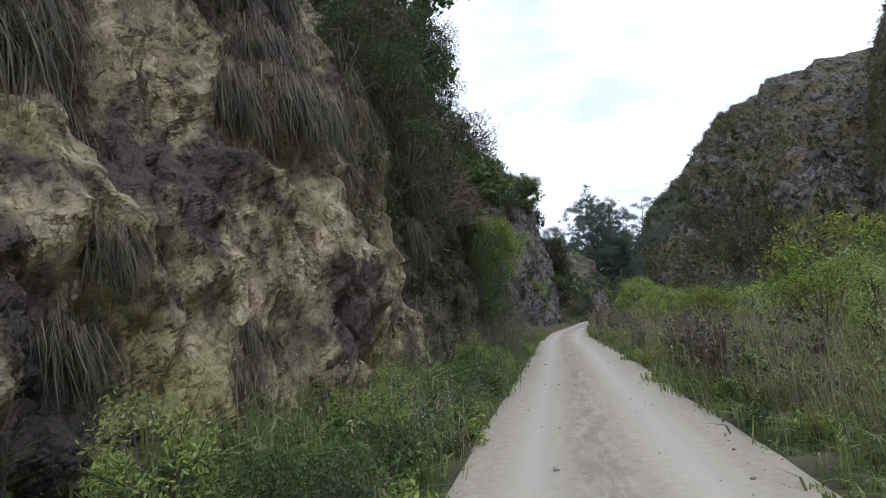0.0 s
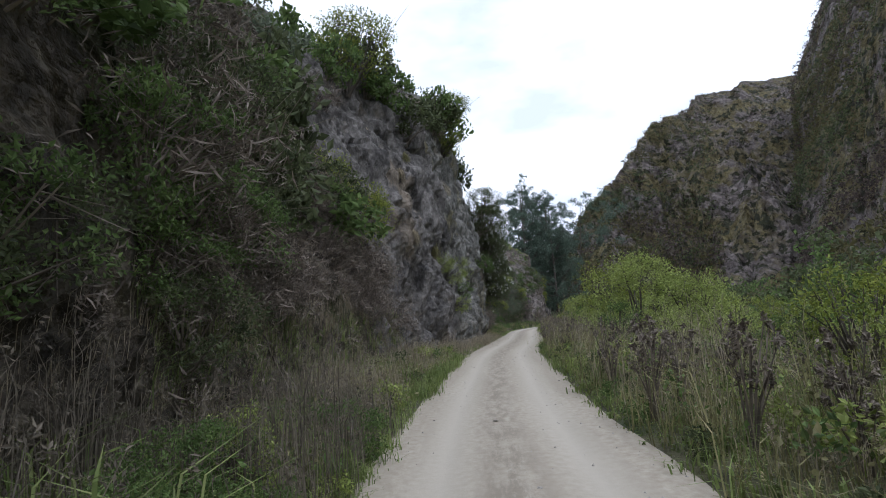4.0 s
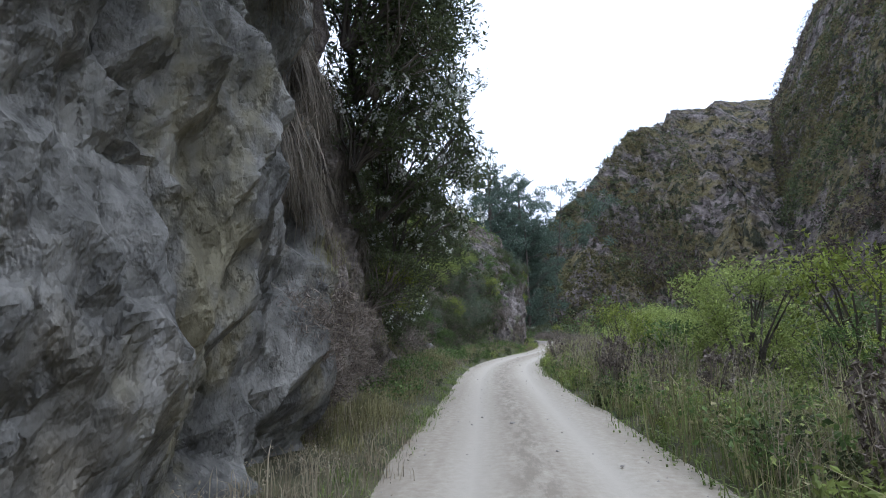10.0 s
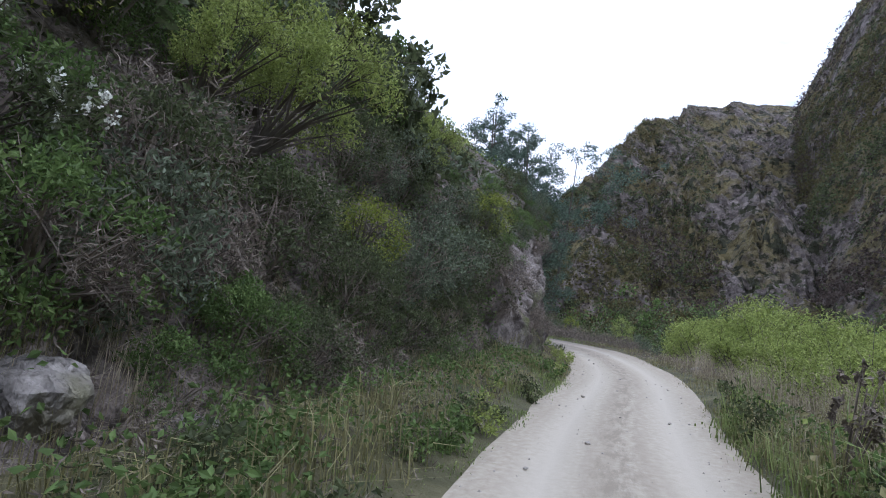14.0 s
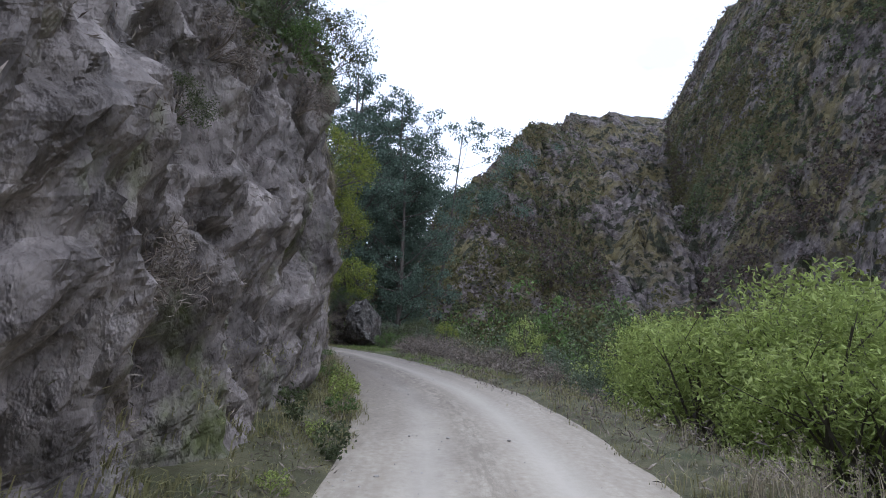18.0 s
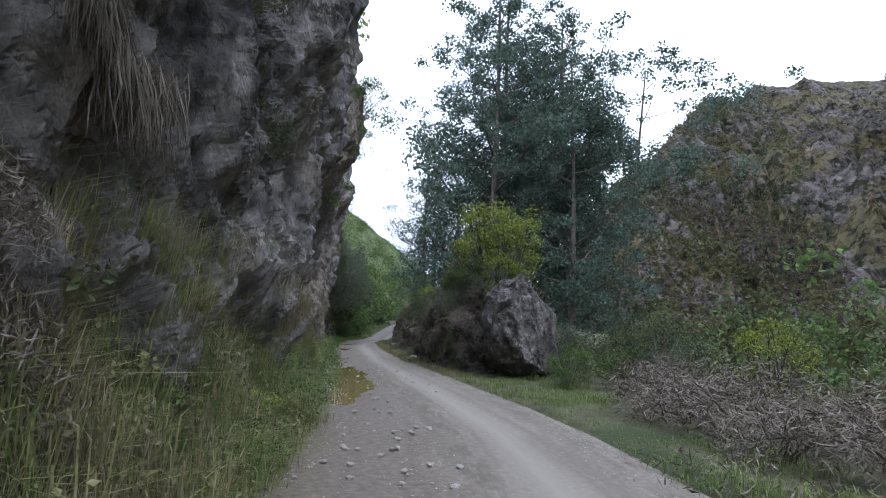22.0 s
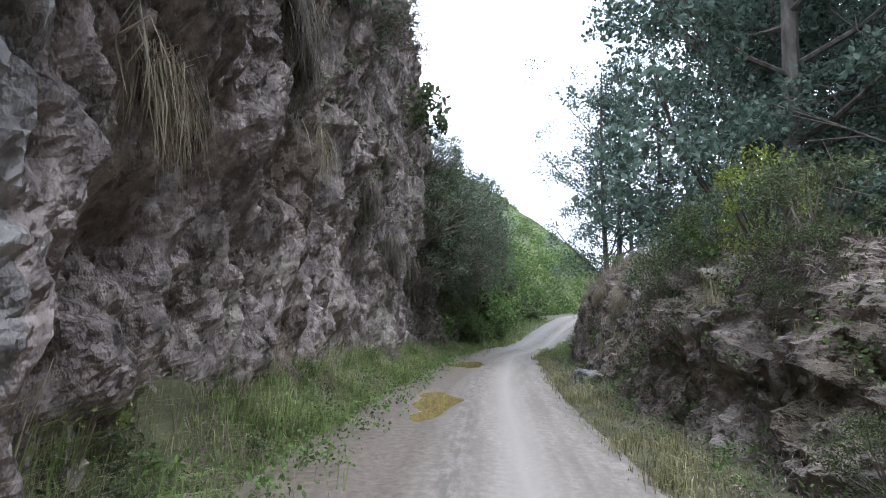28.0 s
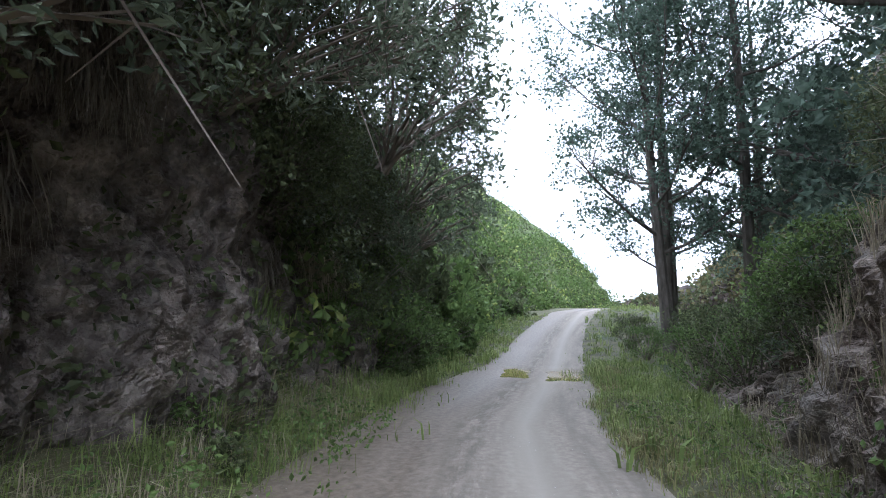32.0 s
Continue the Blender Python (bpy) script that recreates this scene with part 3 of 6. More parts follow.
def wall_relief(s, z, u):
    """Broken, craggy relief: blocks of several sizes, ridges and hollows."""
    a = np.interp(s, ROUGH_S, ROUGH_A)
    q = s + 0.5 * (fbm(s * 0.8, z * 0.8, 3) - 0.47)
    zz = (z + 0.5 * (fbm(s * 0.7 + 9, z * 0.7, 6) - 0.47)) * np.interp(s, TALL_S, TALL_A)
    sk = np.interp(s, [120, 136], [0.0, 1.0])
    fn = np.interp(s, [10, 44, 50, 72, 80, 104, 122, 136], [0.9, 0.9, 0.6, 0.5, 0.8, 0.65, 0.8, 1.0])
    d = 0.6 * (blocks(q, zz, 2.1, 1, 1.0, 0.4) - 0.6) + 0.95 * (blocks(q, zz, 0.9, 2, 1.2) - 0.25) + fn * (blocks(q * 1.1 + 0.25 * sk * z, zz * 1.1, 0.38, 3, 1.3) - 0.1) + fn * (blocks(s + 0.3 * sk * z, z * 0.55, 0.17, 4, 1.2) - 0.05)
    crag = np.abs(fbm(q * 0.6, zz * 0.5, 11, 3) - 0.47) * 2
    d += 0.25 * (0.16 - crag) + 0.05 * (fbm(s * 7, z * 5, 8, 2) - 0.37)
    hollow = np.clip((fbm(s * 0.5, z * 0.7, 13) - 0.52) / 0.10, 0, 1)
    return a * d - a * a * 0.4 * hollow + (fbm(s * 0.15, z * 0.2, 9) - 0.47) * 1.0


def wall_points(s, k):
    u, z = wall_at(s, k)
    fade = np.clip(z / 0.6 + 0.6, 0.3, 1) * np.where(k > 3, 1.6, 1)
    d = wall_relief(s, z, u) * fade
    lim = np.where(z > 3.4, -0.3, -1.35)
    u2 = np.minimum(u + d, np.maximum(lim, u + 0.02))
    return u2, z + 0.25 * d * np.clip(z, 0, 1)


SECTIONS = [("cliff_ochre", -40, 11.5, M_OCHRE, "ochre clay rock face with dark crevices"), ("cliff_overgrown", 11.5, 45, M_SOIL, "dark earthy bank grown over with scrub"),
            ("cliff_grey", 45, 57, M_WARMGREY, "broken grey rock face with sharp ledges"), ("cliff_greenish", 57, 71, M_GREEN, "greenish grey fractured rock cliff"),
            ("slope_scrub", 71, 104, M_BANK, "steep earth slope under dense scrub"), ("cliff_brown", 104, 122.5, M_BROWN, "brown grey rock cliff beside the road"),
            ("cliff_tufted", 122.5, 134, M_BANK, "dark rock hung with dry grass"), ("cliff_shadowed", 134, 146, M_WARMGREY, "dark brown overhanging rock cliff"), ("cliff_overhanging", 146, 163, M_GREY, "overhanging jagged grey rock cliff"),
            ("cliff_conglomerate", 163, 183, M_CONGL, "crumbly brown conglomerate cliff with hollows"), ("cliff_rooty", 183, 198, M_BANK, "dark earth wall hung with roots and creepers"), ("slope_bushy", 198, 300, M_TURF, "earth slope grown over with green bushes")]
FINE_ROWS = np.concatenate([np.linspace(0, 1, 58)[:-1], np.linspace(1, 2, 72)[:-1], np.linspace(2, 3, 42)[:-1], np.linspace(3, 5, 9)])
for nm, a, b, mt, lab in SECTIONS:
    plain = mt in (M_SOIL, M_TURF) or nm == "slope_scrub"
    K_ROWS = FINE_ROWS
    ss = np.linspace(a, b, int((b - a) / ((0.9 if a > 180 else 0.3) if plain else 0.055)) + 1)
    if a < -4:
        ss = np.concatenate([np.arange(a, -3, 0.5), np.arange(-3, b, 0.07), [b]])
    S2, K2 = np.meshgrid(ss, K_ROWS, indexing="ij")
    u2, z2 = wall_points(S2, K2)
    x, y = world_xy(S2, u2)
    ob = mesh(nm, np.stack([x, y, z2], -1).reshape(-1, 3), grid_faces(len(ss), len(K_ROWS)), mt)
    tagged(ob, lab, "cliff", kind="structure")


# ---- ground: one sheet to the horizon, with a verge along each side of the road ----
EDGE_L = lambda s: np.interp(s, [-60, 70, 78, 95, 120, 140, 148, 158, 172, 190, 197, 205, 300], [-1.15, -1.3, -0.9, -0.85, -1.1, -1.5, -2.2, -2.45, -2.35, -2.2, -1.6, -0.95, -0.95])
EDGE_R = lambda s: np.interp(s, [-60, 50, 60, 95, 112, 122, 140, 148, 160, 190, 195, 202, 300], [1.8, 1.9, 2.2, 2.1, 2.5, 3.2, 3.0, 2.2, 1.7, 1.75, 2.5, 2.7, 2.2])


RISE = lambda s: np.interp(s, [203, 210, 228, 240, 300], [0, 0.45, 2.6, 3.2, 3.2])
SHOULDER = lambda s: np.interp(s, [-60, 30, 46, 50, 72, 82, 102, 106, 119, 123, 138, 158, 176, 190, 197], [0.25, 0.3, 0.3, 0.12, 0.12, 0.35, 0.35, 0.12, 0.12, 0.9, 1.25, 1.1, 0.65, 0.4, 0.0])


def ground_z(s, u):
    road = np.clip((np.maximum(EDGE_L(s) - u, u - EDGE_R(s)) + 0.3) / 0.6, 0, 1)
    z = -0.09 + 0.13 * road + 0.12 * (fbm(s * 0.5, u * 0.5, 5) - 0.45) * road
    bank = np.interp(s, [-60, 80, 96, 112, 124, 134, 145, 160, 190, 205, 300], [5.5, 5.0, 3.6, 3.6, 4.4, 6.5, 8, 8, 8, 6, 6])
    deep = np.interp(s, [-60, 80, 96, 112, 128, 160, 200, 300], [0.9, 0.9, 2.6, 3.0, 2.6, 2.2, 1.5, 1.0])
    t = np.clip((u - bank) / 5.0, 0, 1)
    q = np.clip((EDGE_L(s) - 0.2 - u) / 1.1, 0, 1)
    return z - deep * t * t * (3 - 2 * t) + SHOULDER(s) * q * q * (3 - 2 * q) + RISE(s)


gx = np.concatenate([[-3000, -1200, -500, -200, -90], np.arange(-45, 125, 1.6), [140, 170, 220, 300, 450, 700, 1200, 3000]])
gy = np.concatenate([[-3000, -1200, -500, -200, -100], np.arange(-60, 270, 1.6), [290, 330, 400, 520, 700, 1000, 3000]])
GX, GY = np.meshgrid(gx, gy, indexing="ij")
gs, gu = np.zeros(GX.size), np.zeros(GX.size)
coarse = slice(None, None, 6)
for k0 in range(0, GX.size, 8000):
    px, py = GX.ravel()[k0:k0 + 8000], GY.ravel()[k0:k0 + 8000]
    i = np.argmin((px[:, None] - AX[coarse, 0])**2 + (py[:, None] - AX[coarse, 1])**2, 1) * 6
    gs[k0:k0 + 8000] = AX_S[i] + (px - AX[i, 0]) * TAN[i, 0] + (py - AX[i, 1]) * TAN[i, 1]
    gu[k0:k0 + 8000] = (px - AX[i, 0]) * TAN[i, 1] - (py - AX[i, 1]) * TAN[i, 0]
gz = ground_z(gs, gu) - 0.3 * np.clip(2.6 - np.maximum(EDGE_L(gs) - gu, gu - EDGE_R(gs)), 0, 1)
ground = mesh("ground", np.stack([GX.ravel(), GY.ravel(), gz], 1), grid_faces(len(gx), len(gy)), M_GROUND, smooth=True)
tagged(ground, "rough grassy ground beside the gravel road", "ground", kind="structure")

for nm, edge, way in (("verge_left", EDGE_L, -1), ("verge_right", EDGE_R, 1)):
    vs = np.arange(-50, 262.01, 0.4)
    S2, K2 = np.meshgrid(vs, np.linspace(-0.35, 2.8, 16), indexing="ij")
    U2 = edge(S2) + way * K2
    x, y = world_xy(S2, U2)
    z2 = ground_z(S2, U2) + 0.05 * (fbm(S2 * 1.4, U2 * 1.8, 15) - 0.45) * np.clip(K2, 0, 1) - 0.12 * np.clip((K2 - 2.4) / 0.4, 0, 1)
    tagged(mesh(nm, np.stack([x, y, z2], -1).reshape(-1, 3), grid_faces(len(vs), 16) if way < 0 else grid_faces(len(vs), 16)[:, ::-1], M_GROUND, smooth=True), "grassy earth verge of the gravel road", "verge", kind="structure")

# ---- road ----
# hollows that hold water: s from, to, u from, to
PUDDLES = [(142.0, 155.5, -2.0, -0.55), (170.4, 174.1, -1.65, -0.5), (181.8, 185.9, -1.85, -0.5), (197.6, 201.4, 1.3, 2.6), (198.4, 202.6, -0.4, 0.8)]


def road_z(S2, U2):
    l, r = EDGE_L(S2) - 0.45, EDGE_R(S2) + 0.45
    e = np.minimum(U2 - l, r - U2)
    z = 0.05 * np.clip(e / 0.5, 0, 1) - 0.05 + 0.018 * (fbm(S2 * 0.5, U2 * 1.6, 2) - 0.47) + 0.006 * (fbm(S2 * 1.5, U2 * 4, 4) - 0.47)
    mid = (EDGE_L(S2) + EDGE_R(S2)) / 2
    for o in (-0.78, 0.78):
        z -= 0.03 * np.exp(-((U2 - mid - o) / 0.22)**2)
    z += 0.025 * np.exp(-((U2 - mid) / 0.25)**2) * vnoise(S2 * 1.5, U2 * 3, 6)
    for s0, s1, u0, u1 in PUDDLES:
        ws = S2 + 1.1 * (fbm(S2 * 0.8, U2 * 1.4, 17) - 0.47) * 2
        wu = U2 + 0.5 * (fbm(S2 * 0.9 + 7, U2 * 1.6, 19) - 0.47) * 2
        z -= 0.13 * np.exp(-((np.abs(ws - (s0 + s1) / 2) / (s1 - s0) * 2)**4 + (np.abs(wu - (u0 + u1) / 2) / (u1 - u0) * 2)**4) * 1.3)
    return z + RISE(S2)


ss = np.concatenate([np.arange(-50, 136, 0.3), np.arange(136, 206, 0.16), np.arange(206, 262.01, 0.5)])
S2, K2 = np.meshgrid(ss, np.linspace(0, 1, 36), indexing="ij")
U2 = EDGE_L(S2) - 0.45 + (EDGE_R(S2) - EDGE_L(S2) + 0.9) * K2
x, y = world_xy(S2, U2)
road = mesh("road", np.stack([x, y, road_z(S2, U2)], -1).reshape(-1, 3), grid_faces(len(ss), 36), M_ROAD, smooth=True)
uv = np.stack([S2, U2 - (EDGE_L(S2) + EDGE_R(S2)) / 2], -1).reshape(-1, 2).astype(np.float32)
vi = np.empty(len(road.data.loops), np.int32)
road.data.loops.foreach_get("vertex_index", vi)
road.data.uv_layers.new(name="along").data.foreach_set("uv", uv[vi].ravel())
tagged(road, "pale single-lane gravel road, damp and rutted further on", "road", kind="structure")


def puddle(s0, s1, u0, u1):
    n = 48
    a = np.linspace(0, 2 * np.pi, n, endpoint=False)
    x, y = world_xy((s0 + s1) / 2 + np.cos(a) * 0.66 * (s1 - s0), (u0 + u1) / 2 + np.sin(a) * 0.66 * (u1 - u0))
    v = np.stack([x, y, np.full(n, -0.075)], 1)
    f = np.stack([np.full(n, n), np.arange(n), (np.arange(n) + 1) % n], 1)
    return tagged(mesh("puddle", np.concatenate([v, v.mean(0)[None]]), f, M_WATER), "shallow puddle of muddy brown water on the road", "puddle", "puddles on the road")


for q in PUDDLES:
    puddle(*q)


# ---- far hills across the river ----
def hill(nm, crest, foot, lab, seed, cols=200, rows=90):
    c, f = np.array(crest, float), np.array(foot, float)
    t = np.linspace(0, 1, len(c))
    q = np.linspace(0, 1, cols)
    C = np.stack([np.interp(q, t, c[:, i]) for i in range(3)], 1)
    B = np.stack([np.interp(q, np.linspace(0, 1, len(f)), f[:, i]) for i in range(3)], 1)
    k = np.linspace(0, 1.5, rows)
    P = B[:, None] * (1 - k[None, :, None]) + C[:, None] * k[None, :, None]
    kk = np.minimum(k, 1)[None, :]
    P[:, :, 2] = B[:, None, 2] + (C[:, None, 2] - B[:, None, 2]) * (kk - 1.2 * np.maximum(k - 1, 0)[None, :])
    x, y = P[:, :, 0], P[:, :, 1]
    w = np.sin(np.pi * np.clip(kk, 0.02, 0.985)) ** 0.6
    w = w * np.clip(C[:, None, 2] / 60, 0.15, 1)
    rid = np.abs(fbm(x / 60, y / 60, seed) - 0.47) * 2
    P[:, :, 2] += w * (50 * (rid - 0.3) + 26 * (fbm(x / 18, y / 18, seed + 1) - 0.47))
    along = np.concatenate([[0], np.cumsum(np.hypot(*np.diff(0.5 * (B + C)[:, :2], axis=0).T))])[:, None] + 0 * k[None, :]
    up = k[None, :] * np.linalg.norm(C - B, axis=1)[:, None]
    al = along + 9 * (fbm(along / 25, up / 25, seed + 4) - 0.47)
    crags = np.clip((fbm(along / 40, up / 55, seed + 5) - 0.40) / 0.12, 0.25, 1)
    d = 0.6 * (blocks(al, up * 0.5, 22, seed, 1.0) - 6) + 0.65 * (blocks(al, up * 0.6, 9, seed + 1, 1.2) - 2.5) + 0.75 * (blocks(al, up * 0.7, 4, seed + 2, 1.3) - 1.1)
    low = np.clip(1.25 - kk, 0.25, 1) ** 0.5
    P[:, :, 2] += crags * low * d + 2.0 * (fbm(x / 2.5, y / 2.5, seed + 3, 2) - 0.4)
    ob = mesh(nm, P.reshape(-1, 3), grid_faces(cols, rows), M_HILL)
    tagged(ob, lab, "hill", kind="structure")
    return P


FAR = hill("hill_far", [(60, 330, 2), (85, 300, 4), (112, 290, 14), (132, 294, 34), (143, 300, 52), (154, 305, 64), (179, 314, 81), (196, 327, 96), (223, 345, 120), (277, 392, 153), (343, 441, 190), (399, 472, 213), (443, 486, 229), (497, 486, 237), (560, 470, 240)],
           [(62, 300, -3), (88, 262, -3), (105, 225, -3), (120, 205, -3), (135, 190, -3), (150, 175, -3), (165, 165, -3)], "steep scrubby hill with grey rock outcrops", 3, 420, 190)
NEAR = hill("hill_near", [(385, 372, 150), (364, 352, 166), (355, 318, 196), (346, 290, 216), (339, 252, 226), (331, 215, 236), (323, 180, 235), (310, 120, 240), (290, 40, 235), (270, -60, 220), (250, -200, 200)],
            [(175, 185, -3), (160, 150, -3), (140, 110, -3), (120, 60, -3), (105, 10, -3), (95, -60, -3), (90, -150, -3)], "steep hill covered in brown and olive scrub", 8, 460, 180)

# ---- the rocky bank on the right: (s, foot u, then two points u, z) ----
BANK = np.array([(151.2, 3.6, 3.8, -0.3, 4.1, -0.3), (151.7, 3.0, 3.2, 1.4, 4.4, 2.4), (152.4, 2.6, 2.8, 1.8, 4.6, 3.3), (156, 2.3, 2.6, 2.3, 3.8, 4.0), (161, 2.4, 2.8, 1.9, 4.5, 3.4),
                 (164, 2.9, 3.6, 0.9, 6, 2.0), (168, 2.8, 3.1, 1.5, 4.4, 2.6), (171, 2.7, 3.0, 1.9, 4.2, 3.0), (174, 3.0, 3.6, 0.9, 5, 2.0), (178, 3.0, 3.4, 1.5, 4.5, 3.0), (182, 2.9, 3.3, 2.4, 4.5, 4.1),
                 (186, 3.1, 3.6, 2.2, 4.9, 4.2), (190, 3.8, 4.5, 0.8, 6, 2.0), (197, 5, 6, 0.2, 7, 0.3)], float)


def bank_at(s, k):
    col = lambda i: np.interp(s, BANK[:, 0], BANK[:, i])
    us = [col(1), col(2), col(4), col(4) + 0.5, col(4) + 1.6]
    zs = [col(1) * 0 - 0.4, col(3), col(5), col(5) + 0.3, col(5) * 0 - 3]
    i = np.clip(np.floor(k).astype(int), 0, 3)
    f = k - i
    pick = lambda a: np.choose(i, a)
    u, z = pick(us[:4]) * (1 - f) + pick(us[1:]) * f, pick(zs[:4]) * (1 - f) + pick(zs[1:]) * f
    d = 0.6 * (blocks(s, z * 0.8 + 0.4 * u, 1.1, 5) - 0.3) + 0.6 * (blocks(s, z + 0.5 * u, 0.42, 6) - 0.1) + 0.5 * (blocks(s, z + u, 0.17, 7) - 0.05)
    d = d * np.clip(z / 0.5 + 0.4, 0.2, 1)
    return np.maximum(u - d - 0.25 * (fbm(s * 0.8, z * 0.8, 21) - 0.47), 2.15), z + 0.4 * d + 0.5 * (fbm(s * 0.6, u * 0.6, 22) - 0.47) * np.clip(z, 0, 1)


for nm, a, b, mt, lab in (("bank_dark", 151.2, 163, M_DARKBANK, "dark earth and rock bank with bare roots"), ("bank_outcrop", 163, 197, M_OUTCROP, "weathered brown rock outcrop beside the road")):
    ss = np.arange(a, b + 0.01, 0.08)
    kk = np.concatenate([np.linspace(0, 1, 22)[:-1], np.linspace(1, 2, 26)[:-1], np.linspace(2, 4, 16)])
    S2, K2 = np.meshgrid(ss, kk, indexing="ij")
    u2, z2 = bank_at(S2, K2)
    x, y = world_xy(S2, u2)
    tagged(mesh(nm, np.stack([x, y, z2], -1).reshape(-1, 3), grid_faces(len(ss), len(kk))[:, ::-1], mt), lab, "bank", kind="structure")


M_BOULDER = mat("weathered_boulder", [(0.05, 0.045, 0.041), (0.125, 0.113, 0.101), (0.22, 0.20, 0.18)], 3.0, patch=(0.12, 0.10, 0.085), patch2=(0.26, 0.25, 0.22), patch2_scale=4.0, **ROCK)


def boulder(name, s, u, z, size, seed, material, label, category="boulder", turn=0.0, cuts=4, group=""):
    bm = bmesh.new()
    bmesh.ops.create_icosphere(bm, subdivisions=cuts, radius=1.0)
    rng = np.random.default_rng(seed)
    planes = [(unit(rng.normal(0, 1, (1, 3)))[0], rng.uniform(0.55, 0.9)) for _ in range(16)]
    for v in bm.verts:
        p = np.array(v.co)
        for n, d in planes:
            k = p @ n - d
            if k > 0:
                p = p - n * k * 0.9
        k = noise.fractal(Vector(p) * 2.3 + Vector((seed, 0, 0)), 0.8, 2.0, 5) + 1.6 * abs(noise.noise(Vector(p) * 3.1)) - 0.5 * noise.noise(Vector(p) * 9)
        v.co = Vector((p[0] * (1 + 0.09 * k) * size[0], p[1] * (1 + 0.09 * k) * size[1], p[2] * (1 + 0.09 * k) * size[2]))
    me = bpy.data.meshes.new(name)
    bm.to_mesh(me)
    bm.free()
    me.materials.append(material)
    ob = new(name, me)
    ob.matrix_world = Matrix.Translation(place(s, u, z)) @ pose(0, 0, 0, 0, 0, turn)
    return tagged(ob, label, category, group)


boulder("boulder", 150.1, 4.75, 1.6, (1.45, 1.45, 2.15), 3, M_BOULDER, "large weathered brown boulder beside the muddy road", cuts=5, turn=20)
boulder("boulder", 176.6, 2.75, 0.12, (0.42, 0.5, 0.3), 5, M_GREY, "pale grey boulder at the foot of the bank", turn=40)
boulder("boulder", 159.8, 2.3, 0.1, (0.25, 0.3, 0.2), 6, M_STONE, "small pale boulder at the road edge", turn=10)
boulder("boulder", 90.3, -3.6, 0.75, (0.35, 0.4, 0.42), 8, M_GREY, "angular grey boulder fallen on the slope", turn=60)
boulder("boulder", 91.2, -3.0, 0.3, (0.35, 0.3, 0.25), 9, M_GREY, "dark grey boulder fallen at the slope foot", turn=15)
boulder("boulder", 109.5, 3.6, 0.05, (0.2, 0.22, 0.18), 10, M_STONE, "small pale boulder in the dry verge", turn=15)
boulder("boulder", 56.5, -2.3, 0.2, (0.45, 0.6, 0.35), 11, M_GREY, "fallen grey boulder at the cliff foot", turn=15)

# ---- stones on the road ----
rng = np.random.default_rng(21)
stone_meshes = []
for k in range(5):
    bm = bmesh.new()
    bmesh.ops.create_icosphere(bm, subdivisions=1, radius=1.0)
    for v in bm.verts:
        v.co = Vector((v.co.x * 1.2, v.co.y * 0.9, v.co.z * 0.6)) * rng.uniform(0.75, 1.2)
    me = bpy.data.meshes.new("stone")
    bm.to_mesh(me)
    bm.free()
    me.materials.append(M_STONE)
    stone_meshes.append(me)


def stone(s, u, r):
    ob = new("stone", stone_meshes[rng.integers(0, 5)])
    ob.matrix_world = Matrix.Translation(place(s, u, 0.25 * r)) @ pose(0, 0, 0, rng.uniform(-15, 15), rng.uniform(-15, 15), rng.uniform(0, 360)) @ Matrix.Scale(r, 4)
    tagged(ob, "loose pale stone lying on the gravel road", "stone", "stones on the road")


for k in range(150):
    s = rng.uniform(3, 134)
    stone(s, 0.45 + rng.choice([-1, 0, 1]) * 0.75 * rng.uniform(0.75, 1.6) + rng.normal(0, 0.2), rng.uniform(0.014, 0.034) * (1 if rng.random() < 0.9 else 1.6))
for k in range(110):
    s = rng.uniform(134, 156)
    stone(s, rng.normal(-0.35, 0.5), rng.uniform(0.02, 0.06))
v, f = [], []
n = 7000
ps = np.where(rng.random(n) < 0.5, rng.uniform(2, 190, n), rng.uniform(136, 158, n))
pu = np.where(rng.random(n) < 0.5, EDGE_L(ps) + np.abs(rng.normal(0, 0.35, n)), EDGE_R(ps) - np.abs(rng.normal(0, 0.4, n)))
pu = np.where(rng.random(n) < 0.3, rng.normal(0.4, 0.35, n), pu)
x, y = world_xy(ps, pu)
r = rng.uniform(0.006, 0.022, n)[:, None]
base = np.stack([x, y, np.full(n, -0.004)], 1)
oct6 = np.array([(1, 0, 0), (0, 1, 0), (-1, 0, 0), (0, -1, 0), (0, 0, 0.8)])
jit = rng.uniform(0.6, 1.3, (n, 5, 3))
vv = base[:, None] + oct6[None] * jit * r[:, None]
ff = np.arange(n)[:, None, None] * 5 + np.array([(0, 1, 4), (1, 2, 4), (2, 3, 4), (3, 0, 4)])[None]
tagged(mesh("gravel", vv.reshape(-1, 3), ff.reshape(-1, 3), M_STONE), "loose gravel scattered along the road", "gravel", kind="stuff")


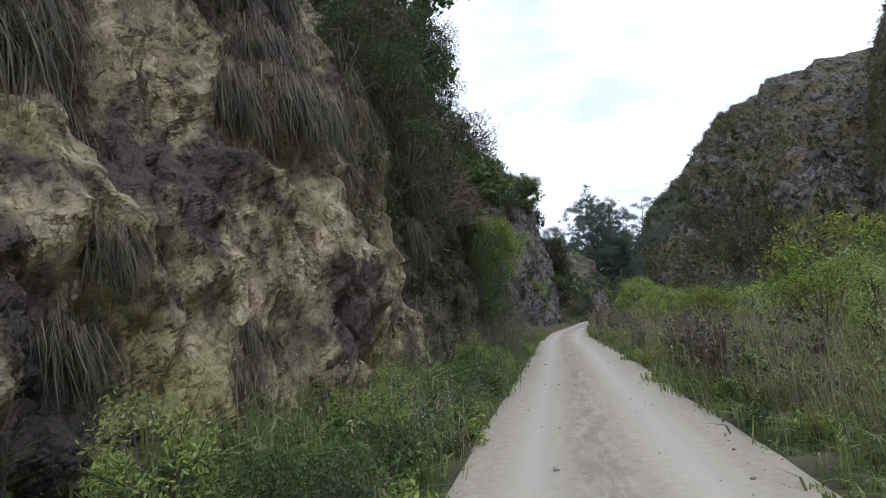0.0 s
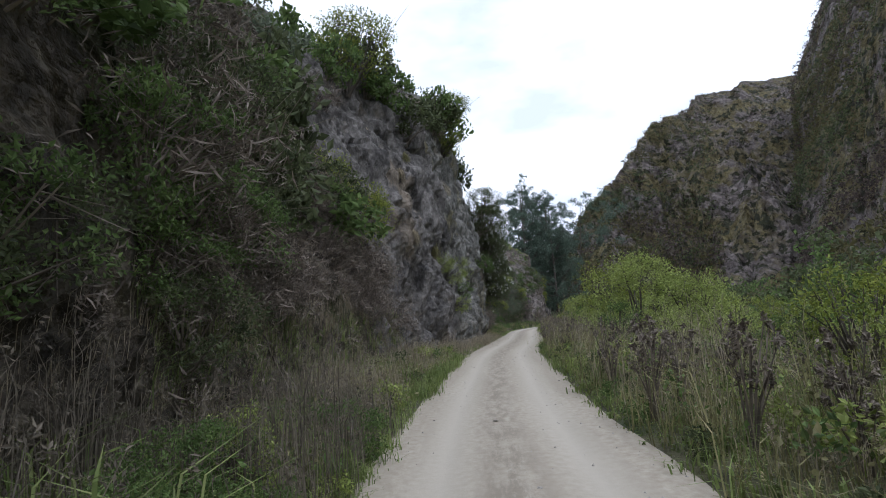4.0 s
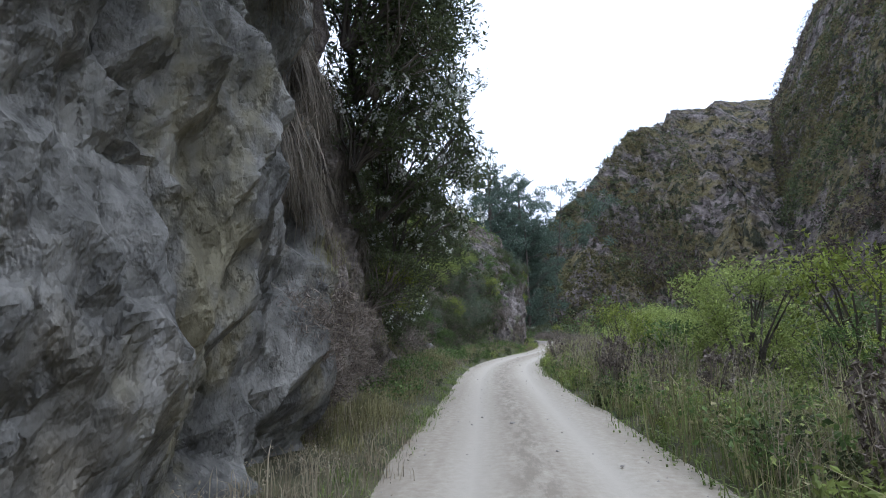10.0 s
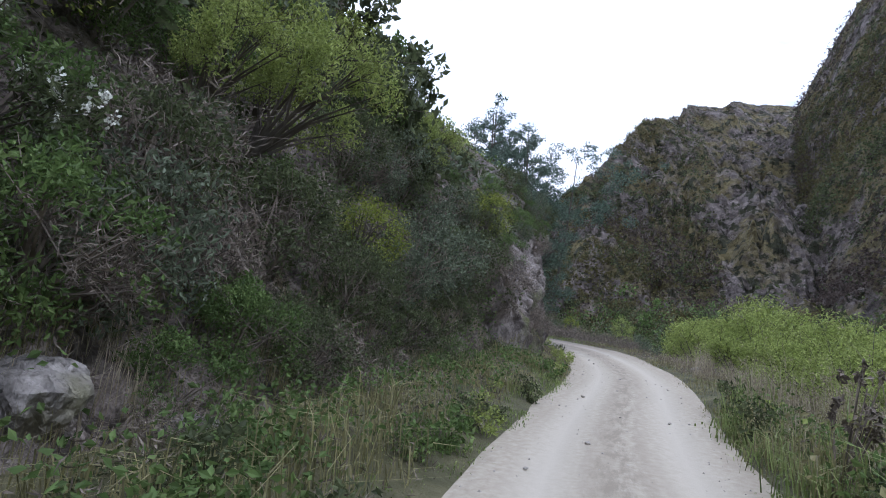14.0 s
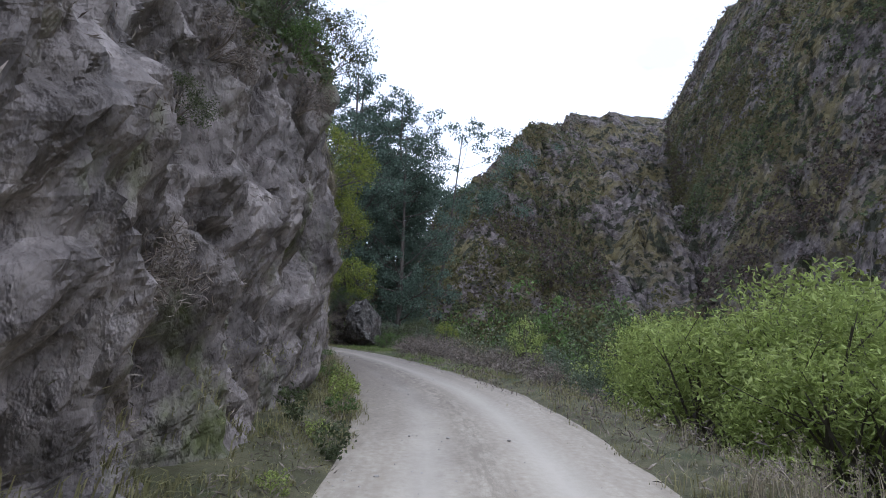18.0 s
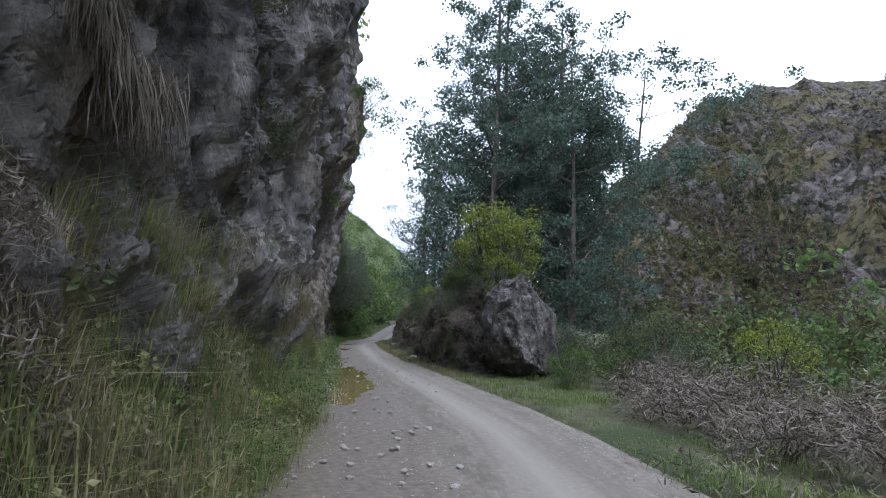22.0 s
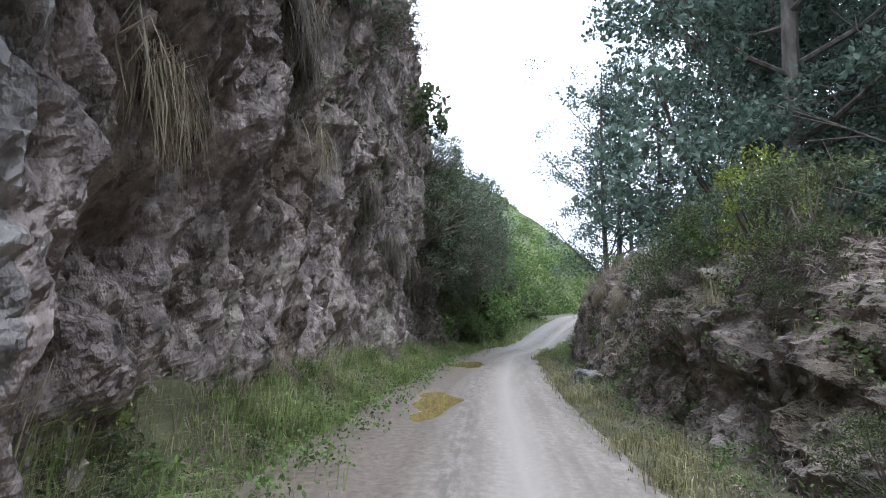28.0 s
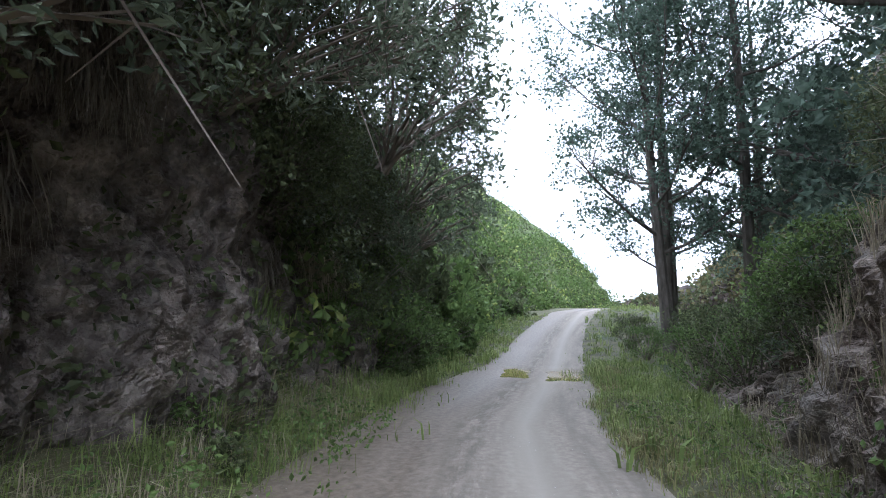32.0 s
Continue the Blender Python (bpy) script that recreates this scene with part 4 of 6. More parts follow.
# ---- grass ----
def grass(name, s0, s1, lo, hi, per_m2, h0, h1, material, label, seed, width=0.012, droop=0.35, lean=0.5, zf=None, clump=0.75, heads=None):
    """Blades over a strip of ground between u = lo and hi, growing in tufts."""
    g = np.random.default_rng(seed)
    n = int((s1 - s0) * max(0.3, np.mean(hi(np.linspace(s0, s1, 20)) - lo(np.linspace(s0, s1, 20)))) * per_m2)
    m = max(8, n // 14)
    cs, cu = g.uniform(s0, s1, m), g.random(m)
    which = g.integers(0, m, n)
    s = cs[which] + g.normal(0, 0.11, n)
    l, h = lo(s), hi(s)
    u = l + (h - l) * cu[which] + g.normal(0, 0.11, n)
    loose = g.random(n) > clump
    s, u = np.where(loose, g.uniform(s0, s1, n), s), np.where(loose, l + (h - l) * g.random(n), u)
    x, y = world_xy(s, u)
    z = (ground_z(s, u) if zf is None else zf(s, u)) - 0.03
    base = np.stack([x, y, z], 1)
    a = g.uniform(0, 2 * np.pi, n)
    ln = np.stack([np.cos(a), np.sin(a), np.zeros(n)], 1) * g.uniform(0.1, 1, n)[:, None] * lean
    patchy = np.clip((fbm(s * 0.9, u * 1.1, seed % 20 + 3) - 0.28) / 0.30, 0.35, 1.25)
    ht = g.uniform(h0, h1, n) * np.where(loose, 0.75, g.uniform(0.6, 1.3, m)[which]) * patchy
    v, f = blades(g, base, ht, g.uniform(0.6, 1.4, n) * width, ln, droop)
    if heads is not None:
        tip = v.reshape(-1, 5, 3)[:, 4]
        k = g.integers(0, n, heads * n // 100)
        hc = np.repeat(tip[k], 9, 0) + g.normal(0, 1, (len(k) * 9, 3)) * (0.018, 0.018, 0.055)
        hv, hf = leaves(g, hc, 0.04, 0.35)
        f = [f[0], f[1], hf + len(v)]
        v = np.concatenate([v, hv])
    return tagged(mesh(name, v, f, material), label, "grass", kind="stuff")


const = lambda c: (lambda s: np.full(np.shape(s), float(c)))
foot = lambda s: np.interp(s, W[:, 0], W[:, 1]) - 0.45
edl = lambda s: EDGE_L(s) + 0.05 + 0.45 * (fbm(s * 0.5, s * 0, 31) - 0.45)
edr = lambda s: EDGE_R(s) - 0.05 - 0.5 * (fbm(s * 0.5, s * 0, 33) - 0.45)
edge2 = lambda w: (lambda s: EDGE_L(s) - w)
edr2 = lambda w: (lambda s: EDGE_R(s) + w)
G = grass
D = 0.62
L = 0.85
G("verge_grass", -3, 30, foot, edge2(0.15), 420 * L, 0.35, 0.95, M_GRASS, "lush green weeds and grass on the verge", 1, 0.024, 0.7, 0.9)
G("tall_dry_grass", -1, 8, foot, edge2(0.15), 120 * L, 0.5, 1.2, M_DRY, "tall dry seeding grass on the verge", 2, 0.009, 0.4, 0.5, heads=35)
G("tall_dry_grass", 8, 34, foot, edge2(0.1), 170 * L, 0.8, 1.6, M_HANG, "tall brown seeding grass below the bank", 27, 0.010, 0.45, 0.5, heads=45)
G("verge_grass", 30, 50, foot, edl, 360 * L, 0.2, 0.55, M_GRASS, "green grass along the road edge", 3, 0.016, 0.7, 0.9)
G("dry_grass", 30, 60, foot, edge2(0.4), 300 * L, 0.4, 1.0, M_DRY, "matted dry brown grass below the bank", 4, 0.010, 0.8, 0.9)
G("dry_grass", 50, 74, foot, edl, 170 * L, 0.2, 0.6, M_DRY, "sparse dry grass at the cliff foot", 5, 0.010, 0.6, 0.8, heads=8)
G("verge_grass", 50, 74, edge2(0.5), edl, 240 * L, 0.1, 0.28, M_GRASS, "short green grass along the road edge", 6, 0.012, 0.6, 0.9)
G("verge_grass", 72, 104, edge2(0.8), edl, 480 * L, 0.06, 0.2, M_GRASS, "short green grass along the road edge", 7, 0.013, 0.6, 0.9)
G("dry_grass", 70, 104, foot, edge2(0.5), 260 * L, 0.3, 0.7, M_REED, "brown and olive grass at the slope foot", 8, 0.012, 0.8, 1.0)
G("dry_grass", 102, 124, foot, edge2(-0.1), 300 * L, 0.08, 0.3, M_REED, "low dry weeds at the cliff foot", 9, 0.016, 0.7, 1.0)
G("tall_dry_grass", 121, 146, foot, edge2(0.15), 220 * L, 0.5, 1.05, M_DRY, "long tan grass on the bank below the rock", 29, 0.010, 0.7, 0.8)
G("tall_dry_grass", 96, 114, edr2(0.5), const(6.0), 130 * D, 0.6, 1.2, M_DRY, "tall dry tan grass beside the road bend", 30, 0.010, 0.4, 0.5, heads=25)
G("verge_grass", 121, 141, foot, edl, 480 * L, 0.4, 0.95, M_REED, "long tangled olive grass on the bank", 10, 0.011, 0.9, 1.0)
G("verge_grass", 132, 196, foot, edl, 620 * L, 0.3, 0.85, M_GRASS, "green grass along the cliff foot", 11, 0.010, 0.9, 1.3)
G("dry_grass", 136, 194, foot, edge2(0.1), 260 * L, 0.3, 0.7, M_DRY, "dry grass among the green at the cliff foot", 12, 0.008, 0.9, 1.2)
G("verge_grass", 188, 225, foot, edl, 130 * L, 0.2, 0.6, M_GRASS, "green grass along the road", 13, 0.03, 0.6, 0.8)
G("reed_grass", -4, 98, edr2(0.15), const(6.6), 120 * D, 0.6, 1.4, M_REED, "tall olive and brown reed grass beside the road", 14, 0.012, 0.6, 0.95, heads=10)
G("tall_dry_grass", -4, 100, edr2(0.4), const(6.5), 90 * D, 0.8, 1.55, M_DRY, "tall dry tan grass stalks beside the road", 15, 0.010, 0.35, 0.45, heads=25)
G("green_reed_grass", -4, 100, edr2(0.1), const(7), 100 * D, 0.5, 1.2, M_GRASS, "green grass among the reeds", 26, 0.013, 0.8, 1.1)
G("verge_weeds", -4, 98, edr, edr2(0.9), 340 * D, 0.12, 0.4, M_GRASS, "green weeds along the road edge", 16, 0.024, 0.8, 1.0)
G("dry_grass", 94, 128, edr, const(6.5), 200 * D, 0.10, 0.4, M_REED, "short dry grass on the river bank", 17, 0.012, 0.7, 0.9)
G("tall_dry_grass", 92, 116, edr2(1.2), const(6.5), 50 * D, 0.4, 0.8, M_DRY, "dry seeding grass on the river bank", 18, 0.009, 0.4, 0.5, heads=25)
G("verge_grass", 126, 150, edr, const(5.6), 440 * D, 0.08, 0.3, M_GRASS, "short bright green grass beside the road", 19, 0.013, 0.7, 0.9)
G("verge_grass", 186, 204, edr, edr2(2.2), 420 * L, 0.12, 0.4, M_GRASS, "green grass beside the road", 34, 0.013, 0.7, 0.9)
G("verge_grass", 150, 200, edr, edr2(1.0), 520 * L, 0.1, 0.34, M_REED, "thin trodden grass at the bank foot", 20, 0.013, 0.7, 0.9)
G("river_flat_grass", -10, 130, const(6.5), const(26), 7, 0.4, 1.0, M_REED, "rough grass on the river flat", 22, 0.06, 0.4, 0.5)
G("meadow_grass", 186, 250, edr, const(14), 22, 0.2, 0.6, M_GRASS, "green grass beside the road bend", 23, 0.04, 0.5, 0.6)


def wall_grass(name, s0, s1, k0, k1, n, h0, h1, material, label, seed, width=0.007, out=0.4, heads=None):
    """Blades that grow on the face of the wall, out and up, bending down."""
    g = np.random.default_rng(seed)
    m = n // 16
    cs, ck = g.uniform(s0, s1, m), g.uniform(k0, k1, m)
    w = g.integers(0, m, n)
    s = cs[w] + g.normal(0, 0.13, n)
    k = np.clip(ck[w] + g.normal(0, 0.05, n), 0.02, 3.5)
    u, z = wall_points(s, k)
    x, y = world_xy(s, u - 0.06)
    nx, ny = world_xy(s, u + 0.96)
    away = np.stack([nx - x, ny - y, np.zeros(n)], 1)
    a = g.uniform(0, 2 * np.pi, n)
    ln = away * out * 0.9 + np.stack([np.cos(a), np.sin(a), np.zeros(n)], 1) * 0.32
    v, f = blades(g, np.stack([x, y, z], 1), g.uniform(h0, h1, n) * g.uniform(0.6, 1.2, m)[w], g.uniform(0.6, 1.4, n) * width, ln, 0.6)
    return tagged(mesh(name, v, f, material), label, "grass", kind="stuff")


WG = wall_grass
WG("bank_grass", 12, 34, 0.0, 0.7, 6000, 0.3, 0.8, M_DRY, "dry grass growing up the bank", 61)
WG("bank_grass", 31, 49, 0.0, 1.1, 12000, 0.3, 0.8, M_DRY, "matted dry grass on the bank", 62)
WG("bank_grass", 31, 49, 0.0, 0.8, 7000, 0.3, 0.7, M_GRASS, "green grass on the bank", 63, 0.016)
WG("bank_grass", 70, 104, 0.0, 1.0, 15000, 0.25, 0.6, M_REED, "olive grass on the slope", 64)
WG("bank_grass", 84, 104, 0.0, 1.2, 5000, 0.3, 0.7, M_DRY, "tan grass on the slope", 65)
WG("bank_grass", 104, 121, 0.0, 0.4, 6000, 0.1, 0.35, M_REED, "low weeds at the cliff foot", 66, 0.018)
WG("bank_grass", 120, 141, 0.0, 0.8, 26000, 0.35, 0.85, M_REED, "long olive grass hanging over the bank", 67)
WG("bank_grass", 136, 160, 0.0, 0.32, 20000, 0.4, 0.95, M_GRASS, "tall green grass on the bank below the cliff", 73, 0.013)
WG("bank_grass", 136, 192, 0.0, 0.3, 22000, 0.35, 0.85, M_DRY, "tall tan grass on the bank below the cliff", 74, 0.008)
WG("bank_grass", 132, 150, 0.0, 0.6, 16000, 0.4, 0.9, M_REED, "long olive grass on the rock foot", 78, 0.010)
WG("bank_grass", 133, 147, 0.0, 0.8, 12000, 0.3, 0.7, M_DRY, "tan grass on the rock foot", 76, 0.009)
WG("bank_grass", 119, 137, 0.0, 1.0, 14000, 0.2, 0.5, M_HANG, "matted withered grass on the rock", 75)
WG("bank_grass", 121, 140, 0.0, 0.8, 12000, 0.3, 0.7, M_GRASS, "green grass on the bank", 77, 0.011)
WG("bank_grass", 120, 141, 0.0, 0.8, 16000, 0.3, 0.75, M_DRY, "long tan grass hanging over the bank", 68)
WG("bank_grass", 138, 190, 0.0, 0.3, 20000, 0.25, 0.7, M_GRASS, "green grass at the cliff foot", 69, 0.014)
G("edge_grass", -3, 50, edge2(0.45), edl, 300 * L, 0.1, 0.35, M_GRASS, "low green grass along the road edge", 28, 0.012, 0.8, 1.0)
WG("bank_grass", -3, 13, 0.0, 0.35, 5000, 0.3, 0.8, M_GRASS, "green weeds at the foot of the clay wall", 71, 0.022)
WG("bank_grass", 188, 220, 0.0, 1.2, 5000, 0.3, 0.7, M_GRASS, "green grass on the slope", 70, 0.025)


def bank_top(s, u):
    ts = np.linspace(145, 197, 300)
    S2, K2 = np.meshgrid(ts, np.linspace(0, 3, 40), indexing="ij")
    bu, bz = bank_at(S2, K2)
    bu = np.maximum.accumulate(bu, axis=1)
    i = np.clip(np.searchsorted(ts, s), 0, 299)
    return np.array([np.interp(a, bu[j], bz[j]) for a, j in zip(u, i)])


G("bank_grass", 176, 191, const(3.3), const(6.5), 200, 0.4, 0.95, M_DRY, "long pale dry grass drooping over the outcrop", 24, 0.010, 0.9, 1.0, zf=bank_top)
G("bank_grass", 150, 176, const(3.2), const(6.5), 60, 0.25, 0.7, M_REED, "olive grass on top of the bank", 25, 0.012, 0.7, 0.8, zf=bank_top)


def hanging_tuft(name, seed, n, length, material, label):
    """Grass hanging from a ledge: blades that arch out along +x and fall."""
    g = np.random.default_rng(seed)
    a = g.normal(0, 1.0, n)
    out = np.stack([np.cos(a), np.sin(a), np.zeros(n)], 1)
    p = g.normal(0, 1, (n, 3)) * (0.08, 0.3, 0.14)
    L = (length * g.uniform(0.3, 1.15, n))[:, None]
    reach = g.uniform(0.12, 0.5, n)[:, None]
    side = np.stack([-np.sin(a), np.cos(a), np.zeros(n)], 1) * g.uniform(0.004, 0.009, n)[:, None]
    pts = [p, p + out * L * reach * 0.5 + np.array([0, 0, 0.12]) * L, p + out * L * reach * 0.9 + np.array([0, 0, -0.25]) * L, p + out * L * reach * 1.1 + g.normal(0, 0.07, (n, 3)) + np.array([0, 0, -0.8]) * L]
    v = np.stack([pts[0] - side, pts[0] + side, pts[1] + side, pts[1] - side, pts[2] + side, pts[2] - side, pts[3]], 1).reshape(-1, 3)
    k = np.arange(n)[:, None] * 7
    root = new(name)
    root.empty_display_size = 0.1
    mesh("hanging_grass", v, [np.concatenate([k + np.array([[0, 1, 2, 3]]), k + np.array([[3, 2, 4, 5]])]), k + np.array([[5, 4, 6]])], material, root)
    m = n // 5
    cb = g.normal(0, 1, (m, 3)) * (0.05, 0.25, 0.08)
    cv, cf = blades(g, cb, g.uniform(0.15, 0.4, m), g.uniform(0.005, 0.01, m), np.stack([np.ones(m), g.normal(0, 0.8, m), np.zeros(m)], 1) * 0.6, 0.7)
    mesh("crown", cv, cf, material, root, "short upright blades")
    return tagged(root, label, "grass tuft", "tufts hanging from the rock")


def on_wall(s, k, out=0.0):
    u, z = wall_points(np.array([s]), np.array([k]))
    return s, float(u[0]) + out, float(z[0])


class Scatter:
    """Sets a prototype down at its first place and copies of it at the others."""

    def __init__(self, proto):
        self.proto, self.used = proto, False

    def put(self, s, u, z, turn=0.0, scale=1.0, lean=(0, 0), stretch=1.0):
        m = Matrix.Translation(place(s, u, z)) @ pose(0, 0, 0, lean[0], lean[1], turn) @ Matrix.Diagonal((scale, scale, scale * stretch, 1))
        if not self.used:
            self.proto.matrix_world, self.used = m, True
            return self.proto
        ob = copy_thing(self.proto, Matrix.Identity(4))
        ob.matrix_basis = m
        return ob


rng = np.random.default_rng(33)
TUFT = [Scatter(hanging_tuft("grass_tuft", 50 + i, 520, 1.0, mt, lab)) for i, (mt, lab) in enumerate(((M_HANG, "grey brown grass tuft hanging from the rock"), (M_HANG, "long withered grass hanging down the rock face"), (M_REED, "olive grass tuft hanging from a ledge"), (M_DRY, "pale dry grass tuft on the rock")))]
for a, b, k0, k1, n, sc0, sc1, kinds in ((-1, 8.5, 1.7, 2.7, 42, 0.6, 1.15, (0, 1, 0)), (9.5, 14, 1.5, 2.4, 18, 0.8, 1.3, (0, 1)), (3, 12, 0.5, 1.2, 7, 0.4, 0.6, (0, 1)), (12, 24, 0.5, 2.3, 44, 0.4, 0.9, (0, 1, 0, 2)), (40, 56, 1.5, 2.6, 8, 0.4, 0.8, (2, 3)), (68, 76, 1.0, 2.0, 24, 0.7, 1.2, (0, 1)),
                                          (123, 136, 0.6, 2.3, 44, 0.45, 0.95, (0, 0, 3, 1)), (163, 196, 1.2, 2.5, 36, 0.6, 1.1, (0, 1, 3, 1))):
    for _ in range(n):
        s, u, z = on_wall(rng.uniform(a, b), rng.uniform(k0, k1))
        TUFT[kinds[rng.integers(0, len(kinds))]].put(s, u, z, heading(s) + rng.normal(0, 15), rng.uniform(sc0, sc1))
for _ in range(15):
    s = rng.uniform(178, 189)
    k = np.array([rng.uniform(1.2, 2.1)])
    bu, bz = bank_at(np.array([s]), k)
    TUFT[3].put(s, float(bu[0]), float(bz[0]), heading(s) + 180 + rng.normal(0, 20), rng.uniform(0.45, 0.8))

# ---- shrubs ----
B = bush
WILLOW = [Scatter(B("willow_shrub", 100 + i, 1.5, 2.8, 7000, 0.09, M_WILLOW, M_BARK, "bushy yellow-green willow shrub on the river bank", clumps=30, slim=0.35, spread=0.3)) for i in range(2)]
WILLOWF = [Scatter(B("willow_shrub", 104 + i, 1.5, 2.6, 650, 0.19, M_WILLOW, M_BARK, "bushy yellow-green willow shrub on the river flat", clumps=24, slim=0.4, spread=0.32)) for i in range(3)]
LIME = [Scatter(B("lime_shrub", 110 + i, 1.3, 2.6, 3000, 0.085, M_LIME, M_BARK, "airy shrub with yellow lime leaves", clumps=24, slim=0.45, spread=0.33)) for i in range(2)]
DARK = [Scatter(B("scrub_bush", 120 + i, 1.2, 1.9, 1500, 0.13, M_DARKLEAF, M_DEAD, "dense dark green scrub bush", clumps=30, slim=0.5, spread=0.3, low=0.0)) for i in range(2)]
MID = [Scatter(B("leafy_bush", 130 + i, 1.2, 1.8, 1500, 0.13, M_MIDLEAF, M_DEAD, "leafy green scrub bush on the slope", clumps=28, slim=0.5, spread=0.3, low=0.0)) for i in range(2)]
MIDN = [Scatter(B("leafy_bush", 132, 1.2, 1.8, 3400, 0.075, M_MIDLEAF, M_DEAD, "fine-leaved green bush on the bank", clumps=34, slim=0.45, spread=0.3, low=0.0))]
DARKN = [Scatter(B("scrub_bush", 122, 1.2, 1.9, 3400, 0.075, M_DARKLEAF, M_DEAD, "fine-leaved dark green bush on the bank", clumps=34, slim=0.45, spread=0.3, low=0.0))]
GREY = [Scatter(B("tree_daisy", 140 + i, 1.2, 2.0, 1400, 0.13, M_GREYLEAF, M_DEAD, "grey-green leafy shrub with pale leaves", clumps=26, slim=0.45, spread=0.3, low=0.0)) for i in range(2)]
GREYN = [Scatter(B("tree_daisy", 142, 1.2, 2.0, 2600, 0.085, M_GREYLEAF, M_DEAD, "fine-leaved grey-green shrub on the bank", clumps=32, slim=0.4, spread=0.3, low=0.0))]
DARKF = [Scatter(B("scrub_bush", 124 + i, 1.2, 1.9, 620, 0.21, M_DARKLEAF, M_DEAD, "dark green scrub bush above the rock", clumps=22, slim=0.55, spread=0.33, low=0.0)) for i in range(3)]
MIDF = [Scatter(B("leafy_bush", 134 + i, 1.2, 1.8, 620, 0.21, M_MIDLEAF, M_DEAD, "green scrub bush high on the slope", clumps=22, slim=0.55, spread=0.33, low=0.0)) for i in range(3)]
GREYF = [Scatter(B("tree_daisy", 144 + i, 1.2, 2.0, 620, 0.21, M_GREYLEAF, M_DEAD, "grey-green shrub above the rock edge", clumps=22, slim=0.5, spread=0.33, low=0.0)) for i in range(2)]
FLOWER = [Scatter(B("flowering_shrub", 150 + i, 1.4, 2.6, 2300, 0.15, M_DARKLEAF, M_BARK, "dark-leaved shrub with white flower spikes", clumps=26, slim=0.28, spread=0.32, flowers=60, low=0.0)) for i in range(2)]
WILLOWM = [Scatter(B("willow_shrub", 106 + i, 1.1, 2.6, 2100, 0.10, mt, M_BARK, "bushy young willow with yellow-green leaves", clumps=34, slim=0.4, spread=0.27, low=0.0)) for i, mt in enumerate((M_WILLOW, M_WILLOW, M_LIME, M_MIDLEAF))]
DOCK = [Scatter(B("dry_seed_stalks", 180 + i, 0.35, 1.5, 420, 0.07, M_DEAD, M_DEAD, "stand of brown dry seed stalks", "dry weed", clumps=22, slim=0.45, spread=0.12, low=0.35)) for i in range(2)]
TWIG = [Scatter(B("dead_brush", 160 + i, 1.1, 1.5, 1300, 0.24, M_DEAD, M_DEAD, "tangled dead brown brushwood", "brushwood", clumps=34, slim=0.08, spread=0.42, low=0.0)) for i in range(2)]
WEED = [Scatter(B("leafy_weed", 170 + i, 0.32, 0.5, 300, 0.065, mt, mt, "leafy green weed at the road edge", "weed", clumps=14, slim=0.5, spread=0.4, low=0.0)) for i, mt in enumerate((M_MIDLEAF, M_WILLOW, M_DARKLEAF))]


def on_slope(kinds, a, b, k0, k1, n, sc0, sc1, out=0.1, lean=25):
    for _ in range(n):
        s, u, z = on_wall(rng.uniform(a, b), rng.uniform(k0, k1), -out)
        p = kinds[rng.integers(0, len(kinds))]
        p[rng.integers(0, len(p))].put(s, u, z - 0.1, heading(s), rng.uniform(sc0, sc1), (rng.normal(0, 8), rng.normal(lean, 8)), rng.uniform(0.8, 1.25))


# the tops of the walls

on_slope([DARKF, DARKF, MIDF, GREYF, LIME], 44, 74, 2.55, 3.2, 22, 0.9, 1.6)
on_slope([DARKN, GREYN, MIDN], 104, 124, 1.9, 2.8, 26, 0.45, 0.8)

on_slope([DARKF, GREYF, TWIG], 165, 182, 2.2, 3.2, 22, 0.8, 1.5)
# overgrown stretches, in the order of the road
on_slope([DARKN, DARKN, TWIG], 11, 24, 1.5, 2.9, 24, 0.9, 1.35, 0.05, 28)
on_slope([MIDN, DARKN, MIDN], 19, 34, 0.4, 1.7, 26, 0.7, 1.2)
on_slope([MIDF, DARKF], 19, 44, 1.6, 3.2, 22, 1.0, 1.7)
on_slope([TWIG, TWIG, TWIG, DARK], 31, 47, 0.7, 2.6, 44, 0.7, 1.3)
LIME[0].put(*on_wall(43.5, 1.7), 20, 1.1, (0, 50))
LIME[1].put(*on_wall(42.0, 2.0), 80, 1.0, (0, 40))
LIME[0].put(*on_wall(25.5, 1.3), 20, 1.3, (0, 40))
WILLOW[0].put(*on_wall(26.5, 1.2), 20, 1.3, (0, 40))
WILLOWM[0].put(*on_wall(56.8, 1.3), heading(56), 0.75, (0, 60))
WILLOWM[1].put(*on_wall(56.2, 1.5), heading(56) + 40, 0.6, (0, 70))
WILLOWM[3].put(*on_wall(57.3, 1.05), heading(56) - 30, 0.55, (0, 75))
WILLOWM[0].put(*on_wall(56.5, 0.85), heading(56), 0.45, (0, 80))
MID[0].put(*on_wall(66.0, 1.6), heading(66), 0.8, (0, 60))
LIME[0].put(*on_wall(76.5, 0.9), heading(76), 0.7, (0, 55))
on_slope([FLOWER, DARKN], 74, 84, 1.2, 2.8, 20, 0.7, 1.15, 0.3, 26)
